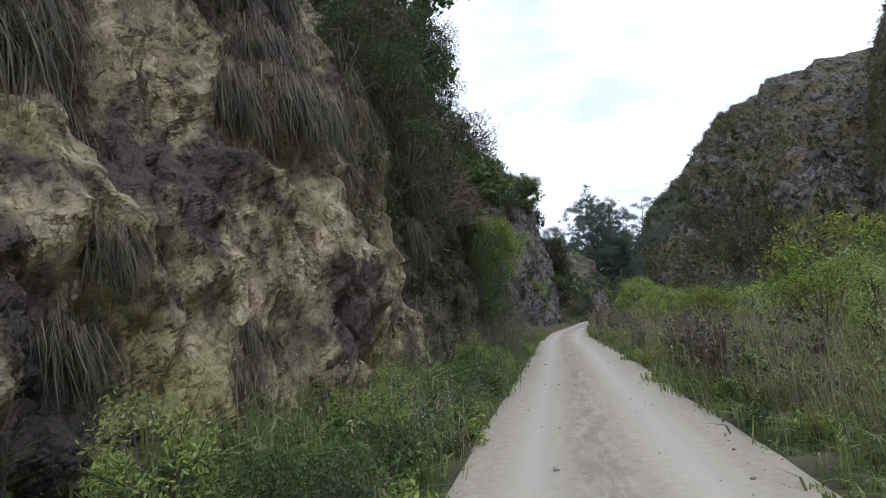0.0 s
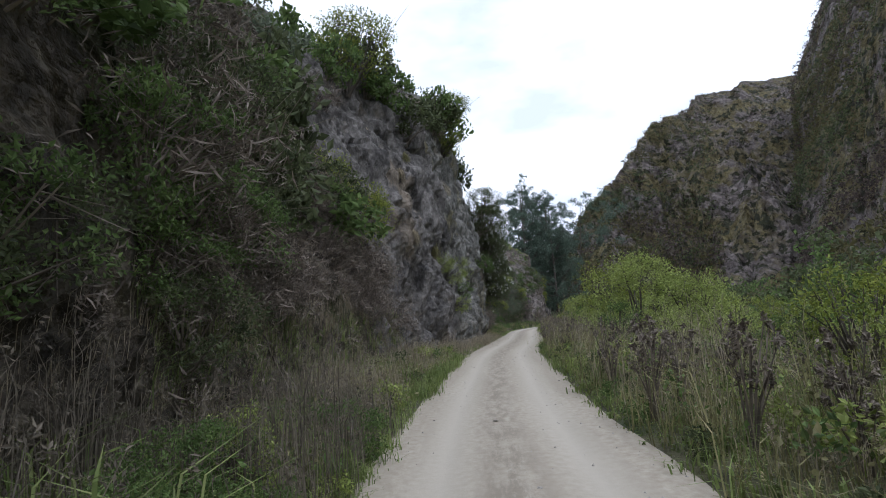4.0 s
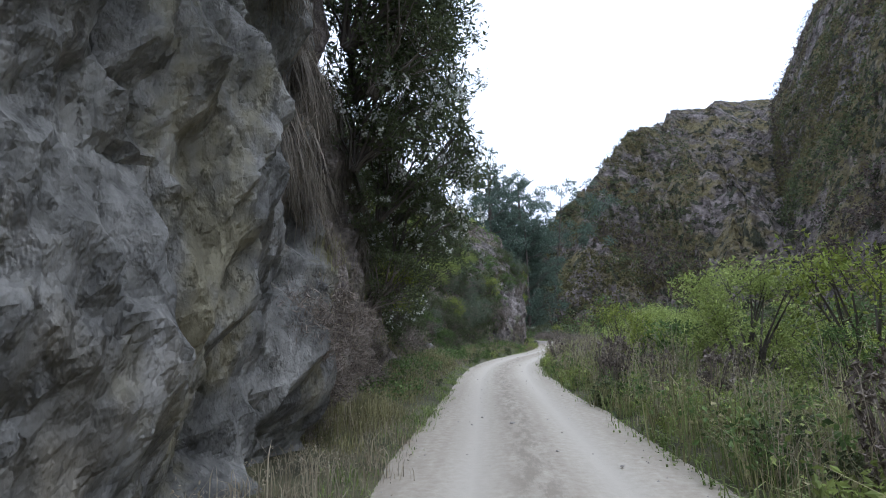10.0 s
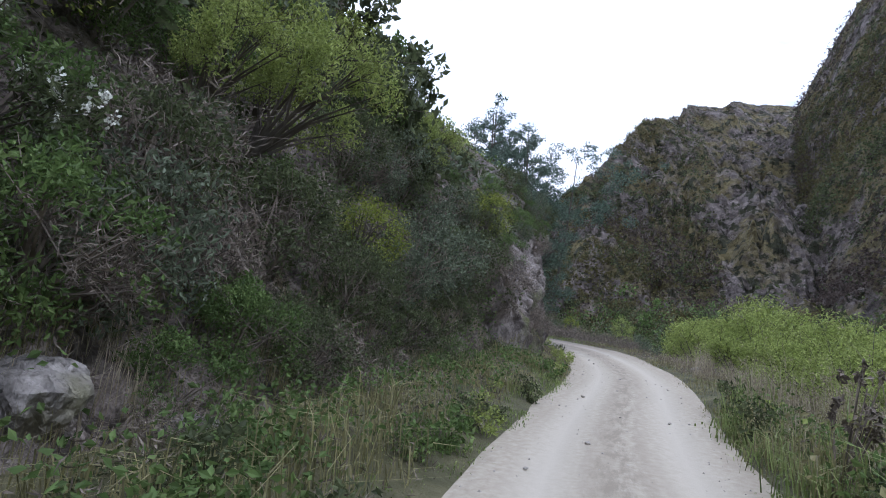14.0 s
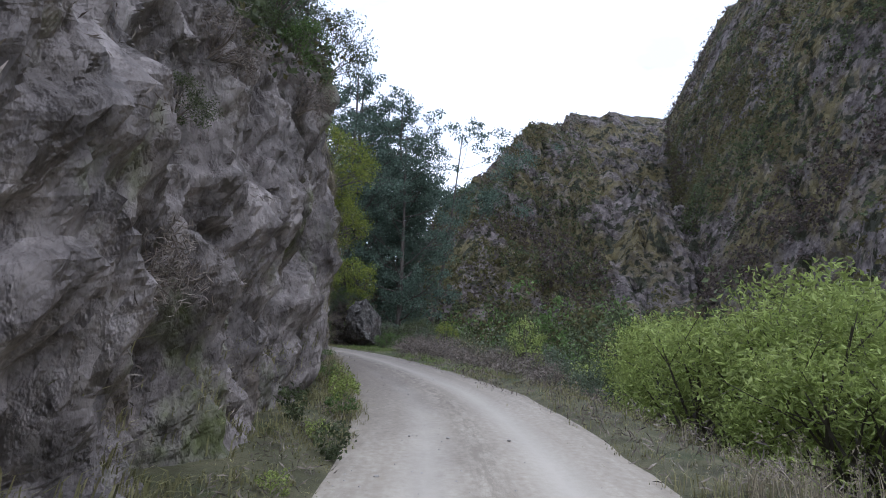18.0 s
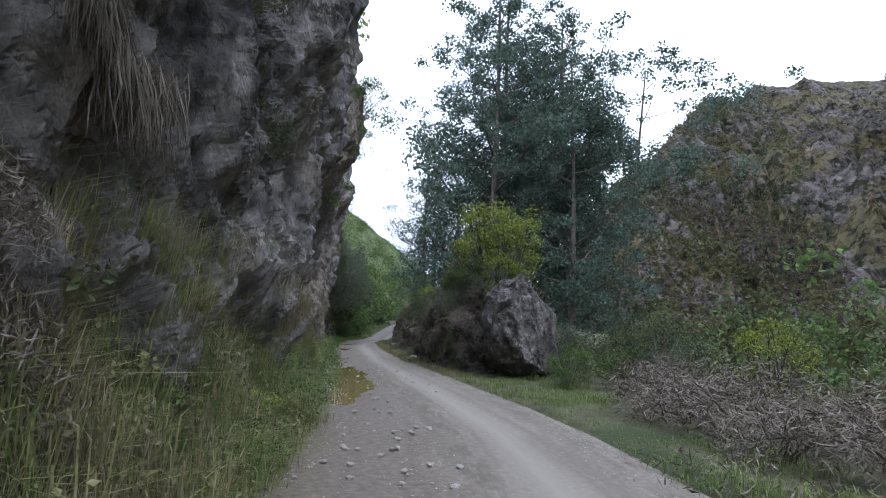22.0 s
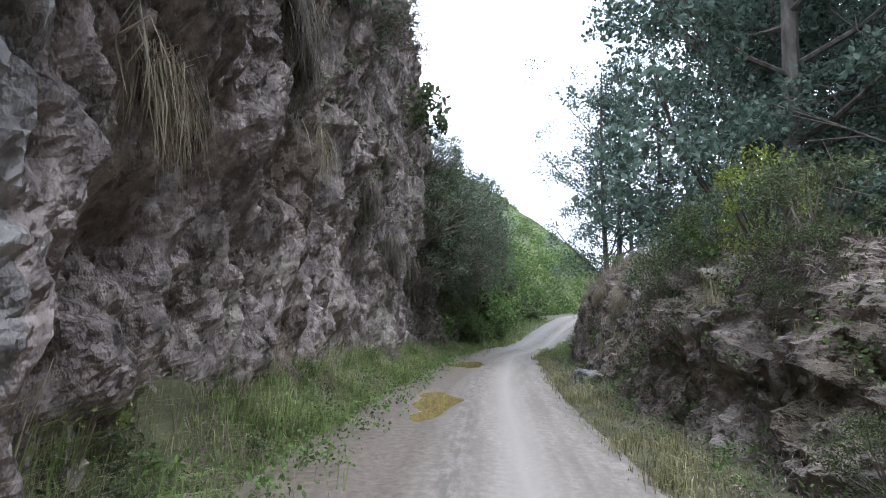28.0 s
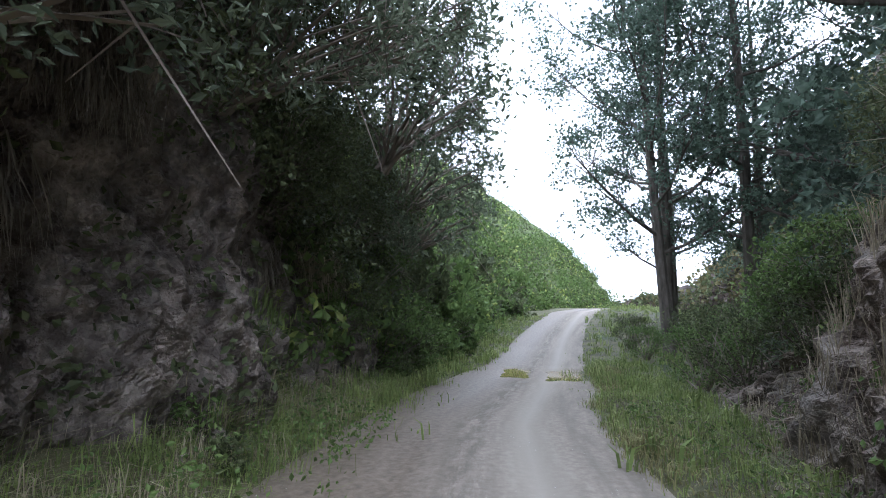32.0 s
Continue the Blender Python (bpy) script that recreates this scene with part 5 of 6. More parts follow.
for s, u, z, sc, ln in ((74.0, -2.6, 5.2, 1.2, 26), (75.5, -2.3, 4.4, 1.3, 30), (77.0, -2.2, 3.4, 1.15, 30), (78.5, -2.4, 4.8, 1.3, 30), (80.5, -2.7, 3.0, 1.0, 28), (75.0, -2.8, 7.2, 1.5, 24), (77.0, -2.6, 6.6, 1.4, 28), (73.0, -2.5, 7.4, 1.4, 25), (72.6, -2.9, 9.2, 1.3, 22)):
    FLOWER[int(s * 2) % 2].put(s, u, z, heading(s), sc, (rng.normal(0, 8), ln), 1.0)
for s, u, z, sc in ((71.5, -2.3, 8.6, 1.5), (73.0, -2.0, 6.4, 1.4), (74.5, -1.9, 9.0, 1.6), (72.3, -2.2, 10.4, 1.5)):
    DARKN[0].put(s, u, z, heading(s), sc, (0, 28))
DARKN[0].put(75.4, -2.5, 2.2, heading(74), 0.9, (0, 40))
on_slope([TWIG], 69, 77, 0.1, 0.8, 12, 0.35, 0.6, 0.1, 35)
on_slope([FLOWER], 77, 87, 0.9, 1.4, 9, 0.6, 0.95, 0.1, 30)
on_slope([DARKN, MIDN, MIDN, GREYN, TWIG], 83, 105, 0.85, 1.7, 44, 0.55, 1.0)
on_slope([DARKF, MIDF, GREYF], 82, 106, 1.5, 3.0, 34, 0.9, 1.5)
on_slope([WILLOW, LIME], 86, 103, 1.2, 2.6, 13, 0.6, 1.0, -0.3, 35)
on_slope([TWIG], 84, 96, 0.3, 1.1, 9, 0.5, 0.9)
on_slope([TWIG, TWIG, DARKN, MIDN], 78, 104, 0.02, 0.35, 34, 0.25, 0.5, -0.35, 15)
on_slope([DARKN, MIDN, DARKN], 88, 102, 0.2, 0.9, 14, 0.5, 0.8)
on_slope([FLOWER], 88, 94, 1.0, 1.6, 4, 0.6, 0.9)
on_slope([DARKN, MIDN, GREYN, DARKN, LIME], 80, 105, 0.9, 2.3, 30, 0.7, 1.15)
for s, k, sc in ((125.5, 1.7, 0.8), (127, 1.4, 0.8), (128, 2.0, 1.0), (129.5, 1.5, 0.8), (130.5, 2.3, 1.0), (132, 1.8, 0.9), (129, 1.1, 0.5), (131, 1.2, 0.6)):
    LIME[int(k * 10) % 2].put(*on_wall(s, k, 0.1), heading(s), sc, (rng.normal(0, 8), 60))
on_slope([DARKN, TWIG, TWIG], 104, 117, 0.4, 1.8, 9, 0.3, 0.55, 0.0, 45)
on_slope([MIDN, DARKN, TWIG], 118, 128, 0.0, 0.35, 10, 0.25, 0.4, -0.1, 20)
on_slope([MIDN, DARKN], 136, 146, 1.2, 2.2, 5, 0.4, 0.6)
on_slope([TWIG, DARKN, TWIG, TWIG], 122, 135, 0.15, 1.5, 11, 0.35, 0.65, 0.1, 35)
on_slope([MID, LIME], 150, 163, 0.8, 1.8, 7, 0.25, 0.45)
on_slope([DARK, GREY], 160, 167, 2.5, 3.0, 5, 0.9, 1.3)
on_slope([DARKN, DARKN, GREYN], 182, 198, 1.4, 2.6, 34, 0.9, 1.5, -0.1, 35)
for s, u, z, sc in ((186, -2.4, 7.0, 1.5), (189, -2.3, 6.2, 1.7), (192, -2.2, 5.6, 1.8), (195, -2.6, 5.0, 1.9), (198, -3.0, 4.4, 1.9), (193, -3.0, 8.0, 2.0), (197, -3.6, 7.4, 2.1)):
    GREYN[0].put(s, u, z - 0.5, heading(s), sc, (rng.normal(0, 8), 30))
on_slope([MID, MIDN, DARKN], 192, 208, 0.2, 1.6, 30, 0.8, 1.3)
on_slope([MIDF, DARKF, MIDF], 200, 235, 0.2, 2.2, 36, 1.1, 2.0)


def foliage(name, pts_fn, n, size, material, label, seed, per=26, rad=0.9, slim=0.6):
    """Bushes too far off to tell apart, as clumps of leaves."""
    g = np.random.default_rng(seed)
    c = pts_fn(g, n)
    r = g.uniform(0.5, 1.3, n) * rad
    pts = np.repeat(c, per, 0) + unit(g.normal(0, 1, (n * per, 3))) * g.random((n * per, 1)) ** 0.5 * np.repeat(r, per)[:, None] * (1, 1, 0.8)
    v, f = leaves(g, pts, size * (1.0 if material is not M_DEAD else 1.3), slim if material is not M_DEAD else 0.13)
    return tagged(mesh(name, v, f, material), label, "scrub", kind="stuff")


def wall_spots(a, b, k0, k1, lift=0.3):
    def spots(g, n):
        s, k = g.uniform(a, b, n), g.uniform(k0, k1, n)
        u, z = wall_points(s, k)
        x, y = world_xy(s, u)
        return np.stack([x, y, z + lift], 1)
    return spots


def flat_spots(a, b, u0, u1, lift=0.6, tall=0.0):
    def spots(g, n):
        s, u = g.uniform(a, b, n), g.uniform(u0, u1, n)
        x, y = world_xy(s, u)
        return np.stack([x, y, ground_z(s, u) + lift + tall * g.random(n) * vnoise(s * 0.5, u * 0.5, 41)], 1)
    return spots


for i, (a, b, k0, k1, n, rad) in enumerate(((-8, 22, 2.3, 3.5, 130, 0.8), (44, 76, 3.0, 3.8, 150, 0.9), (82, 110, 1.8, 3.8, 560, 0.9), (124, 190, 2.9, 3.6, 240, 0.7), (190, 222, 0.5, 3.4, 330, 1.0), (214, 298, 0.2, 3.6, 420, 2.2))):
    m1, m2 = ((M_DARKLEAF, M_GREYLEAF) if b < 190 else (M_MIDLEAF, M_WILLOW))
    sz = 0.24 if b < 230 else 0.38
    foliage("slope_scrub_leaves", wall_spots(a, b, k0, k1), n, sz, m1, "scrub growing over the top of the slope", 300 + i, 26 if b < 230 else 110, rad)
    if b > 190:
        foliage("slope_scrub_leaves", wall_spots(a, b, k0, k1), n // 2, sz, M_DARKLEAF, "dark bushes scattered over the slope", 330 + i, 60, rad * 1.1)
    foliage("slope_scrub_leaves", wall_spots(a, b, k0, k1), n // 2, sz, m2, "paler scrub growing over the top of the slope", 320 + i, rad=rad)
foliage("bank_scrub", wall_spots(10, 24, 0.5, 2.6, 0.0), 170, 0.11, M_DARKLEAF, "dark leafy creepers on the earth wall", 345, 40, 0.5)
foliage("bank_scrub", wall_spots(9, 34, 0.3, 2.4, 0.0), 120, 0.16, M_DEAD, "dead fern fronds hanging on the earth wall", 346, 40, 0.5)
foliage("bank_scrub", wall_spots(30, 47, 0.2, 2.0, 0.0), 120, 0.16, M_DEAD, "dead brush on the bank", 347, 40, 0.5)
foliage("bank_scrub", wall_spots(122, 136, 0.6, 2.4, 0.0), 60, 0.10, M_DARKLEAF, "dark creepers on the rock", 348, 36, 0.4)
def hedge_spots(g, n):
    s = g.uniform(184, 199, n)
    u, z = -2.3 - 0.9 * g.random(n) - 0.05 * (s - 184), g.uniform(4.2, 8.5, n) - 0.22 * (s - 184)
    x, y = world_xy(s, u)
    return np.stack([x, y, z], 1)


foliage("bank_scrub", hedge_spots, 420, 0.085, M_DARKLEAF, "dense dark foliage overhanging the road", 350, 46, 0.6)
foliage("bank_scrub", hedge_spots, 160, 0.085, M_GREYLEAF, "grey-green foliage overhanging the road", 351, 46, 0.5)
foliage("bank_scrub", wall_spots(182, 200, 0.5, 2.2, 0.0), 130, 0.12, M_DARKLEAF, "dark leafy creepers over the wall", 349, 40, 0.55)
def bank_spots(a, b, k0, k1, lift=0.0):
    def spots(g, n):
        s, k = g.uniform(a, b, n), g.uniform(k0, k1, n)
        u, z = bank_at(s, k)
        x, y = world_xy(s, u)
        return np.stack([x, y, z + lift], 1)
    return spots


foliage("bank_litter", bank_spots(151.5, 164, 0.15, 1.9), 520, 0.055, M_DEAD, "dead fern and leaf litter on the bank", 380, 55, 0.38)
foliage("bank_creepers", bank_spots(151.5, 176, 0.3, 2.2), 260, 0.075, M_DARKLEAF, "dark leafy creepers on the bank", 381, 40, 0.4)
foliage("bank_creepers", bank_spots(151.5, 192, 0.2, 2.0), 130, 0.085, M_MIDLEAF, "green leafy weeds on the bank", 382, 34, 0.32)
foliage("bank_litter", bank_spots(170, 192, 0.5, 1.6), 260, 0.06, M_DEAD, "dead fern and twigs on the outcrop", 376, 40, 0.32)
foliage("bank_litter", bank_spots(164, 192, 0.1, 0.6), 260, 0.06, M_DEAD, "leaf litter at the outcrop foot", 383, 30, 0.35)
foliage("bank_scrub", wall_spots(84, 104, 0.5, 1.9, 0.0), 260, 0.085, M_MIDLEAF, "green brambles on the slope", 384, 46, 0.5)
foliage("bank_scrub", wall_spots(84, 104, 0.3, 1.8, 0.0), 170, 0.10, M_DEAD, "brown dead brambles on the slope", 385, 40, 0.45)
foliage("bank_scrub", wall_spots(78, 105, 0.8, 2.5, 0.0), 460, 0.12, M_DARKLEAF, "dark green brambles on the slope", 388, 44, 0.6)
foliage("bank_scrub", wall_spots(168, 186, 1.3, 2.6, 0.0), 110, 0.09, M_DARKLEAF, "dark creepers hanging on the cliff", 386, 36, 0.4)
foliage("bank_scrub", wall_spots(97, 122, 1.9, 3.2, 0.0), 380, 0.13, M_DARKLEAF, "dark scrub on the upper slope", 389, 44, 0.5)
foliage("bank_scrub", wall_spots(97, 122, 1.9, 3.2, 0.0), 160, 0.14, M_SCRUB, "olive scrub on the upper slope", 390, 44, 0.6)
foliage("bank_scrub", wall_spots(104, 124, 0.2, 1.9, 0.0), 90, 0.08, M_DEAD, "withered weeds on the rock ledges", 387, 34, 0.35)
foliage("river_scrub", flat_spots(92, 150, 11, 34, 0.7), 520, 0.26, M_WILLOW, "willow scrub on the river flat", 343, 40, 1.3)
foliage("river_scrub", flat_spots(120, 176, 9, 34, 0.9), 620, 0.24, M_DARKLEAF, "dark scrub on the river flat", 344, 40, 1.3)
for mt, n, sd, lab in ((M_DARKLEAF, 320, 391, "dark green scrub below the road bank"), (M_DEAD, 260, 392, "brown bramble tangle below the road bank"), (M_REED, 240, 393, "olive scrub below the road bank")):
    foliage("river_scrub", flat_spots(124, 160, 7.5, 17, 0.6), n, 0.12, mt, lab, sd, 46, 0.9)
for a, b, mt, n, sd, lab in ((84, 122, M_WILLOW, 420, 394, "tall willow scrub below the road bank"), (84, 122, M_MIDLEAF, 240, 395, "green scrub below the road bank"), (118, 160, M_DARKLEAF, 420, 396, "tall dark scrub below the road bank"), (118, 160, M_GREYLEAF, 240, 397, "grey-green scrub below the road bank")):
    foliage("river_scrub", flat_spots(a, b, 10.0, 19, 0.5, 4.5), n // 4, 0.13, mt, lab, sd, 70, 0.9)
for mt, n, sd, lab in ((M_DARKLEAF, 420, 398, "dark woodland scrub at the foot of the hills"), (M_MIDLEAF, 260, 399, "green scrub at the foot of the hills"), (M_SCRUB, 300, 401, "olive scrub at the foot of the hills")):
    foliage("river_scrub", flat_spots(60, 190, 24, 62, 1.0, 9.0), n, 0.5, mt, lab, sd, 60, 2.2)
foliage("river_scrub", flat_spots(-5, 150, 16, 45), 420, 0.45, M_WILLOW, "willow scrub along the river", 340, rad=1.5)
foliage("river_scrub", flat_spots(-5, 170, 22, 75, 0.9), 420, 0.6, M_MIDLEAF, "green scrub along the river", 341, rad=2.0)
foliage("river_scrub", flat_spots(-5, 170, 30, 85, 1.0), 300, 0.6, M_DARKLEAF, "dark scrub along the river", 342, rad=2.2)

for i, (u0, u1, n, mt) in enumerate(((2.5, 6.8, 1000, M_MIDLEAF), (2.8, 7.0, 800, M_WILLOW), (2.4, 5.0, 400, M_REED))):
    foliage("verge_herbs", flat_spots(-4, 98, u0, u1, 0.4), n, 0.085, mt, "leafy herbs among the verge grass", 350 + i, 22, 0.42)
for i, (a, b, n, mt) in enumerate(((-2, 34, 150, M_MIDLEAF), (30, 50, 90, M_REED), (74, 104, 340, M_MIDLEAF), (121, 141, 220, M_REED), (136, 190, 460, M_MIDLEAF))):
    foliage("verge_herbs", flat_spots(a, b, -2.9, -1.5, 0.25), n, 0.07, mt, "leafy herbs along the foot of the wall", 360 + i, 20, 0.32)
foliage("verge_herbs", flat_spots(-2, 20, -2.8, -1.3, 0.4), 260, 0.07, M_MIDLEAF, "lush green weeds on the verge", 369, 30, 0.4)
foliage("leaf_litter", flat_spots(152, 192, 2.1, 3.4, 0.08), 900, 0.06, M_DEAD, "dead leaves and litter at the bank foot", 370, 20, 0.3)
foliage("verge_herbs", flat_spots(152, 192, 2.3, 3.4, 0.12), 260, 0.06, M_MIDLEAF, "low weeds at the bank foot", 375, 18, 0.25)
foliage("dead_litter", flat_spots(76, 104, -2.9, -1.2, 0.10), 420, 0.075, M_DEAD, "dead twigs and leaves on the verge", 373, 18, 0.3)
foliage("dead_litter", flat_spots(136, 192, -2.9, -2.3, 0.10), 300, 0.07, M_DEAD, "dead leaves below the cliff", 374, 18, 0.3)
foliage("dead_litter", flat_spots(104, 124, -1.9, -1.2, 0.06), 160, 0.08, M_DEAD, "dead leaves at the cliff foot", 371, 14, 0.25)
foliage("dead_litter", flat_spots(94, 138, 2.8, 5.2, 0.12), 420, 0.12, M_DEAD, "dead brush on the river bank", 372, 16, 0.4)

# the right side
for s, u, sc, p in ((20, 9, 2.0, LIME), (16, 7.5, 1.0, WILLOW), (51, 6.6, 1.55, WILLOW), (49, 8.2, 1.3, WILLOW), (62.5, 6.6, 1.9, LIME), (66, 9.5, 1.7, GREY), (90, 6.8, 1.25, WILLOW), (88.5, 5.6, 1.25, LIME), (76, 6.0, 1.2, WILLOW), (79, 5.6, 1.1, MID),
                    (74, 7.5, 1.5, LIME), (106, 8.8, 1.35, WILLOW), (103, 7.6, 1.0, LIME), (110, 9.4, 1.3, WILLOW), (108, 8.4, 1.5, WILLOW), (112, 8.6, 1.6, WILLOW), (104, 9, 1.5, WILLOW), (118, 8.6, 1.7, WILLOW), (115, 9.5, 1.8, WILLOW), (98, 8.0, 1.3, WILLOW)):
    p[rng.integers(0, len(p))].put(s, u, float(ground_z(np.array([s]), np.array([u]))[0]) - 0.05, rng.uniform(0, 360), sc)
for _ in range(80):
    s = rng.uniform(-2, 100)
    u = rng.uniform(7.4, 19)
    p = (WILLOWF, WILLOWF, WILLOWF, LIME, MIDF, GREYF)[rng.integers(0, 6)]
    p[rng.integers(0, len(p))].put(s, u, float(ground_z(np.array([s]), np.array([u]))[0]) - 0.05, rng.uniform(0, 360), rng.uniform(0.6, 1.15) * (1 + 0.03 * (u - 7)))
for _ in range(26):
    s = rng.uniform(2, 96)
    u = rng.uniform(5.2, 7.5)
    p = (WILLOWF, WILLOWF, MIDF, TWIG)[rng.integers(0, 4)]
    p[rng.integers(0, len(p))].put(s, u, float(ground_z(np.array([s]), np.array([u]))[0]) - 0.05, rng.uniform(0, 360), rng.uniform(0.35, 0.6))
for _ in range(88):
    s = rng.uniform(3, 97)
    u = rng.uniform(4.4, 9.0)
    WILLOWM[rng.integers(0, 4)].put(s, u, float(ground_z(np.array([s]), np.array([u]))[0]) - 0.05, rng.uniform(0, 360), rng.uniform(0.5, 0.85) * (1 + 0.06 * (u - 4.4)))
for _ in range(110):
    s = rng.uniform(2, 96)
    u = float(EDGE_R(s)) + 0.4 + abs(rng.normal(0, 1.1))
    DOCK[rng.integers(0, 2)].put(s, u, float(ground_z(np.array([s]), np.array([u]))[0]) - 0.05, rng.uniform(0, 360), rng.uniform(0.6, 1.05), (rng.normal(0, 6), rng.normal(0, 6)))
for s, u, sc in ((117, 8.6, 1.85), (119.5, 9.6, 2.2), (122, 8.8, 1.9), (124.5, 10, 1.9), (121, 11.5, 2.3), (126, 11.5, 1.9), (114, 9.0, 1.7), (111.5, 8.2, 1.6), (112.5, 10.5, 1.9), (108.5, 9.0, 1.7), (105.5, 8.0, 1.4), (116, 11.5, 2.0), (102, 7.4, 1.15), (99.5, 9.0, 1.4), (109.5, 11.5, 1.9), (128.5, 12, 1.7)):
    WILLOW[rng.integers(0, 2)].put(s, u, float(ground_z(s, u)) - 0.1, rng.uniform(0, 360), sc, (0, 0), rng.uniform(0.85, 1.1))
for _ in range(9):
    s, u = rng.uniform(97, 115), rng.uniform(7.0, 15)
    p = (WILLOWF, WILLOW, LIME)[rng.integers(0, 3)]
    p[rng.integers(0, len(p))].put(s, u, float(ground_z(np.array([s]), np.array([u]))[0]) - 0.1, rng.uniform(0, 360), rng.uniform(0.9, 1.5))
for _ in range(22):
    s, u = rng.uniform(127, 147), rng.uniform(7.0, 15)
    p = (GREYN, DARKN, TWIG, WILLOWM)[rng.integers(0, 4)]
    p[rng.integers(0, len(p))].put(s, u, float(ground_z(np.array([s]), np.array([u]))[0]) - 0.1, rng.uniform(0, 360), rng.uniform(0.9, 1.6))
for s, u, sc in ((124, 4.8, 0.7), (126.5, 5.0, 0.8), (129, 5.0, 0.85), (131, 5.2, 0.9), (133, 5.0, 0.85), (135, 5.4, 0.9), (128, 6.4, 0.9), (132, 6.6, 1.0), (136.5, 5.6, 1.05), (138, 4.9, 0.95), (139.5, 5.4, 1.15), (141, 5.0, 1.0), (142.5, 5.7, 1.15), (138, 6.8, 1.2), (141, 6.9, 1.25), (144, 6.6, 1.2)):
    TWIG[rng.integers(0, 2)].put(s, u, -0.15, rng.uniform(0, 360), sc, (0, 0), 0.75)


for _ in range(150):
    s = rng.uniform(2, 100)
    WEED[rng.integers(0, 3)].put(s, float(EDGE_R(s)) + 0.15 + abs(rng.normal(0, 0.8)), 0.0, rng.uniform(0, 360), rng.uniform(0.6, 1.5))
for a, b, n in ((0, 32, 46), (32, 50, 14), (78, 104, 24), (104, 122, 16), (136, 188, 40)):
    for _ in range(n):
        s = rng.uniform(a, b)
        u = float(EDGE_L(s)) - 0.1 - abs(rng.normal(0, 0.6))
        WEED[rng.integers(0, 3)].put(s, u, float(ground_z(s, u)) - 0.04, rng.uniform(0, 360), rng.uniform(0.5, 1.3))


for a, b, n, sc0, sc1 in ((1, 32, 40, 0.3, 0.5), (136, 160, 10, 0.2, 0.3)):
    for _ in range(n):
        s = rng.uniform(a, b)
        u = float(EDGE_L(s)) - rng.uniform(0.3, 1.2)
        (MIDN, MIDN, DARKN, WILLOWM)[rng.integers(0, 4)][0].put(s, u, float(ground_z(s, u)) - 0.05, rng.uniform(0, 360), rng.uniform(sc0, sc1))


def on_bank(kinds, a, b, k0, k1, n, sc0, sc1):
    for _ in range(n):
        s = rng.uniform(a, b)
        bu, bz = bank_at(np.array([s]), np.array([rng.uniform(k0, k1)]))
        p = kinds[rng.integers(0, len(kinds))]
        p[rng.integers(0, len(p))].put(s, float(bu[0]) + 0.1, float(bz[0]) - 0.1, rng.uniform(0, 360), rng.uniform(sc0, sc1), (rng.normal(0, 8), rng.normal(-12, 8)))


on_bank([DARKN, TWIG, GREYN, MIDN], 151.5, 165, 1.5, 2.6, 28, 0.5, 0.95)
on_bank([DARKN, TWIG, MIDF], 151.5, 164, 2.3, 3.6, 16, 0.6, 1.0)
on_bank([TWIG, TWIG, GREYN, DARKN], 152, 173, 0.4, 1.6, 40, 0.35, 0.7)
on_bank([TWIG, MIDF], 174, 190, 0.15, 0.8, 12, 0.25, 0.4)
on_bank([MIDN, DARKN, GREYN], 164, 176, 1.9, 2.8, 10, 0.6, 1.1)
on_bank([DARKN, MIDN], 186, 197, 1.2, 2.6, 12, 0.7, 1.2)
for s, k, sc in ((151.5, 2.2, 1.15), (153.5, 2.4, 1.2), (156.5, 2.3, 1.0), (152.2, 2.0, 0.9), (153.0, 2.9, 1.5), (154.5, 2.6, 1.6), (170, 2.4, 0.9)):
    bu, bz = bank_at(np.array([s]), np.array([k]))
    WILLOWM[2].put(s, float(bu[0]), float(bz[0]) - 0.2, rng.uniform(0, 360), sc)


for s, u, sc, p in ((195, 4.9, 1.0, MIDN), (197.5, 5.9, 1.3, DARKN), (193, 5.2, 1.2, DARKN), (191.5, 6.6, 1.5, GREYN), (200, 7.0, 1.4, MIDN), (196, 7.8, 1.7, DARKN), (203, 7.4, 1.2, MIDN), (199.5, 9.5, 1.9, DARKN), (204, 10.5, 1.8, MIDN), (195, 10.5, 2.0, GREYN), (207, 8.4, 1.2, MIDN), (205, 5.2, 0.9, MIDN), (209, 5.0, 1.0, DARKN), (201, 13, 2.2, DARKN), (209, 12.5, 1.8, MIDN), (206, 16, 2.3, DARKN), (212, 17, 2.2, MIDN),
                    (147.2, 5.4, 0.75, MIDN), (149.5, 6.2, 0.95, DARKN), (146.4, 6.6, 0.8, MIDN), (151.5, 7.2, 1.1, GREYN), (148, 7.6, 1.1, DARKN), (145.4, 7.8, 0.9, GREYN), (146.6, 4.9, 0.4, MIDN)):
    p[0].put(s, u, float(ground_z(s, u)) - 0.05, rng.uniform(0, 360), sc)


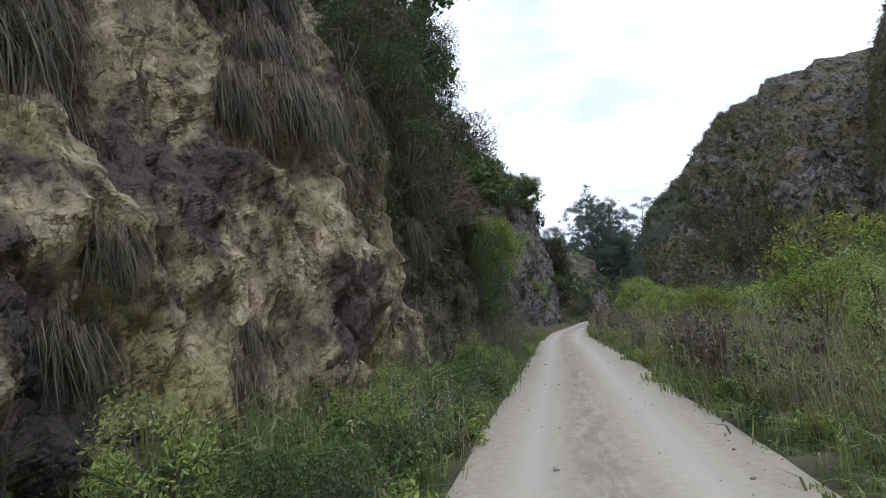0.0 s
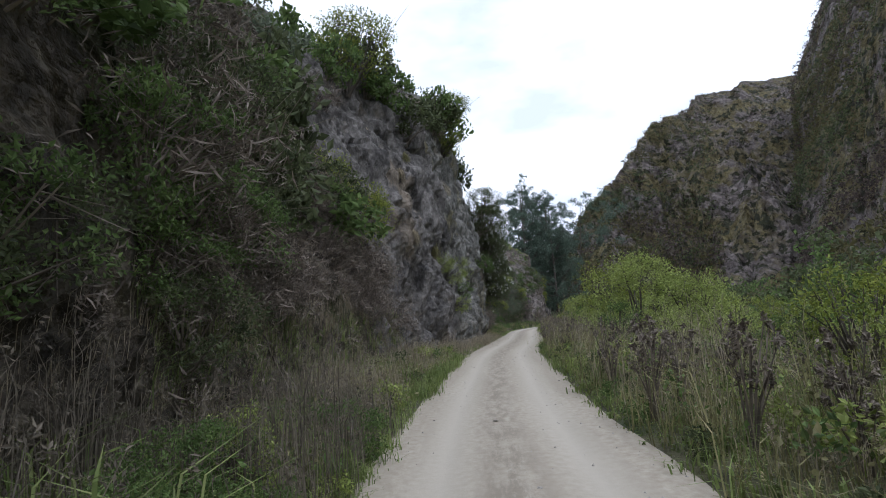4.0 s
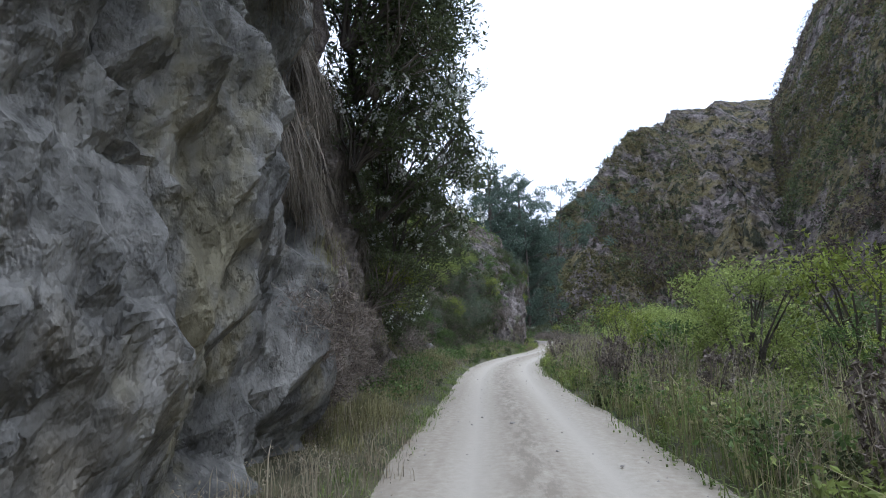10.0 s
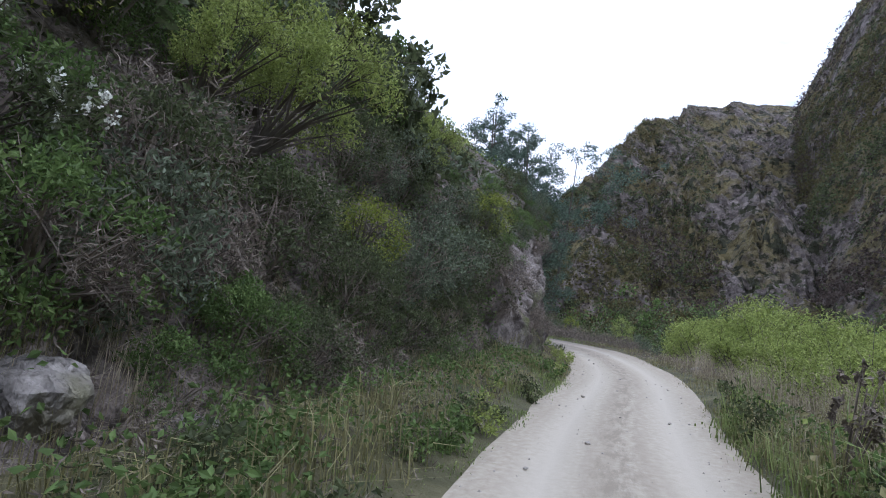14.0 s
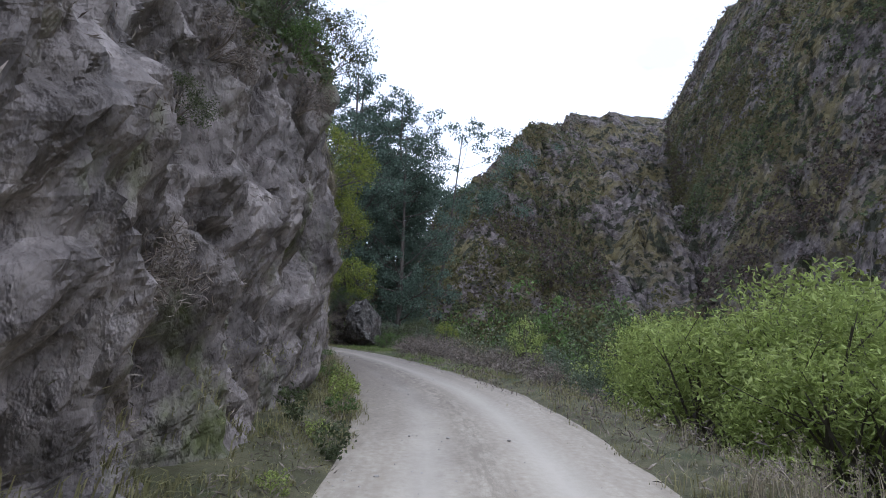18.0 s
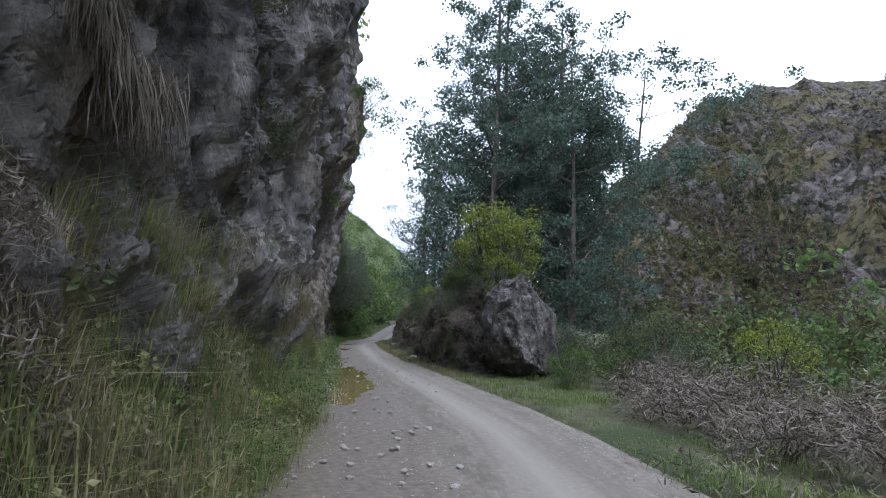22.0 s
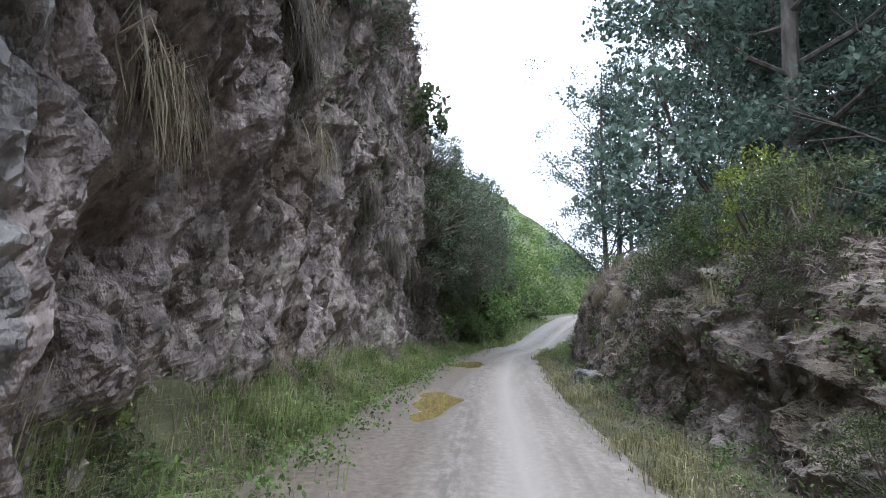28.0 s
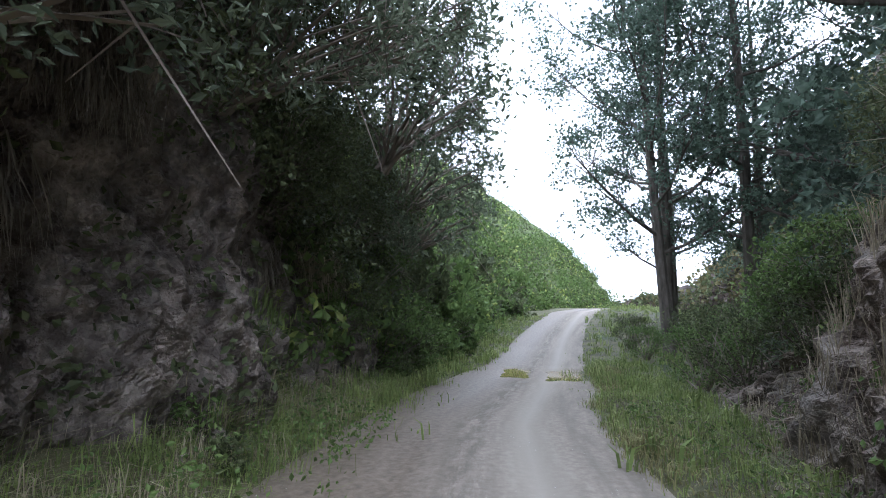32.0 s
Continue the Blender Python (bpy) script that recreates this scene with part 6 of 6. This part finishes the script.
# ---- tall trees beyond the bend ----
def tree(name, seed, h, r, n, size, leaf, label, bare=0.3, lean=0.0, trunk_r=0.25, limbs=18, sub=7):
    """A tall tree: trunk, limbs that sweep outwards and up, and leaf clumps on their side branches."""
    g = np.random.default_rng(seed)
    root = new(name)
    root.empty_display_size = 0.2
    bend = lambda t: np.array([lean * t * h + 0.35 * math.sin(3 * t + seed), 0.3 * math.sin(2.3 * t + seed * 2), t * h])
    trunk = [(bend(t) - (0, 0, 0.3), trunk_r * (1 - 0.88 * t) + 0.02 + 0.1 * math.exp(-t * 40)) for t in np.linspace(0, 0.98, 16)]
    lines, cs, cr = [trunk], [], []
    for i in range(limbs):
        t = bare + (0.93 - bare) * (i + g.uniform(0, 0.8)) / limbs
        a = i * 2.4 + g.normal(0, 0.5)
        top = (t - bare) / (1 - bare)
        reach = r * g.uniform(0.6, 1.1) * (1 - 0.7 * top ** 1.6) * (0.75 + 0.5 * min(1, top * 4))
        d, b = np.array([math.cos(a), math.sin(a), 0]), bend(t)
        rise = reach * g.uniform(0.35, 0.9)
        limb = lambda q: b + d * reach * q + np.array([0, 0, rise * q ** 1.5]) + 0.06 * reach * np.array([math.sin(5 * q + i), math.cos(4 * q + 2 * i), 0]) * q
        br = trunk_r * 0.42 * (1 - 0.75 * t)
        lines.append([(limb(q), br * (1 - 0.85 * q)) for q in (0, 0.25, 0.5, 0.75, 1.0)])
        for k in range(sub):
            q = g.uniform(0.35, 1.0)
            off = g.normal(0, 1, 3) * (0.20, 0.20, 0.14) * reach
            e = limb(q) + off
            lines.append([(limb(max(0, q - 0.12)), br * 0.3), (limb(q) + off * 0.5, br * 0.2), (e, br * 0.07)])
            cs.append(e)
            cr.append(g.uniform(0.45, 1.15) * (0.4 + 0.14 * reach))
    v, f = tubes(lines, 6)
    mesh("trunk", v, f, M_BARK, root, "grey tapering trunk with limbs")
    cs, cr = np.array(cs), np.array(cr)
    k = g.choice(len(cs), n, p=cr**2 / (cr**2).sum())
    pts = cs[k] + unit(g.normal(0, 1, (n, 3))) * g.random((n, 1)) ** 0.55 * cr[k][:, None] * (1, 1, 0.7)
    v, f = leaves(g, pts, size, 0.75, 0.4)
    mesh("crown", v, f, leaf, root)
    return tagged(root, label, "tree")


POPLAR = [Scatter(tree("poplar_tree", 200 + i, 36, 8.2, 25000, 0.27, M_POPLAR, "tall grey-green poplar with airy crown", 0.07, trunk_r=0.42, limbs=30, sub=9)) for i in range(2)]
TRUNKY = [Scatter(tree("poplar_tree", 210 + i, 26, 6.5, 13000, 0.17, M_POPLAR, "tall poplar with bare lower trunk", 0.2, trunk_r=0.28, limbs=17, sub=9)) for i in range(2)]
LEANER = Scatter(tree("leaning_tree", 220, 26, 8.0, 8500, 0.24, M_POPLAR, "slender leaning tree with sparse crown", 0.45, 0.13, 0.22, 11, 6))


def at_xy(p, x, y, z, turn, scale, stretch=1.0):
    m = Matrix.Translation((x, y, z)) @ pose(0, 0, 0, 0, 0, turn) @ Matrix.Diagonal((scale, scale, scale * stretch, 1))
    if not p.used:
        p.proto.matrix_world, p.used = m, True
    else:
        copy_thing(p.proto, Matrix.Identity(4)).matrix_basis = m


for i, (x, y, sc) in enumerate(((58.5, 156, 1.15), (62.5, 163, 1.25), (67, 157, 1.1), (65, 173, 1.2), (71, 168, 1.15), (64, 149, 0.85), (73, 179, 1.1))):
    at_xy(POPLAR[i % 2], x, y, -1.8, 73 * i, sc)
for i, (x, y, sc) in enumerate(((55.7, 177.2, 0.95), (58.2, 181.5, 1.05), (60.2, 178.2, 1.1), (60.0, 187, 1.0), (65, 185, 1.0), (69, 191, 1.0))):
    at_xy(TRUNKY[i % 2], x, y, -0.8, 57 * i, sc)
at_xy(LEANER, 77.8, 168, -2, -27, 1.55)

# ---- scrub on the far hills ----
g = np.random.default_rng(77)
for nm, P, mts in (("hill_scrub_olive", FAR, M_SCRUB), ("hill_scrub_dark", FAR, M_DARKLEAF), ("hill_scrub_olive", NEAR, M_SCRUB), ("hill_scrub_dark", NEAR, M_DARKLEAF), ("hill_scrub_brown", NEAR, M_BROWNSCRUB), ("hill_scrub_brown", FAR, M_BROWNSCRUB)):
    q = P[: int(P.shape[0] * 0.75), : int(P.shape[1] * 0.68)].reshape(-1, 3)
    dens = fbm(q[:, 0] / 45, q[:, 1] / 45 + q[:, 2] / 30, {"hill_scrub_olive": 12, "hill_scrub_dark": 14, "hill_scrub_brown": 16}[nm])
    w = np.clip(dens - 0.40, 0, 1) + 0.008
    c = q[g.choice(len(q), 7000, p=w / w.sum())] + g.normal(0, 1.5, (7000, 3)) * (1, 1, 0.2)
    sz = g.uniform(0.5, 1.6, 7000)
    pts = np.repeat(c, 7, 0) + g.normal(0, 1, (7000 * 7, 3)) * np.repeat(sz, 7)[:, None] * (0.8, 0.8, 0.6)
    v, f = leaves(g, pts, 1.0, 0.8)
    tagged(mesh(nm, v, f, mts), "low scrub scattered over the hillside", "scrub", kind="stuff")
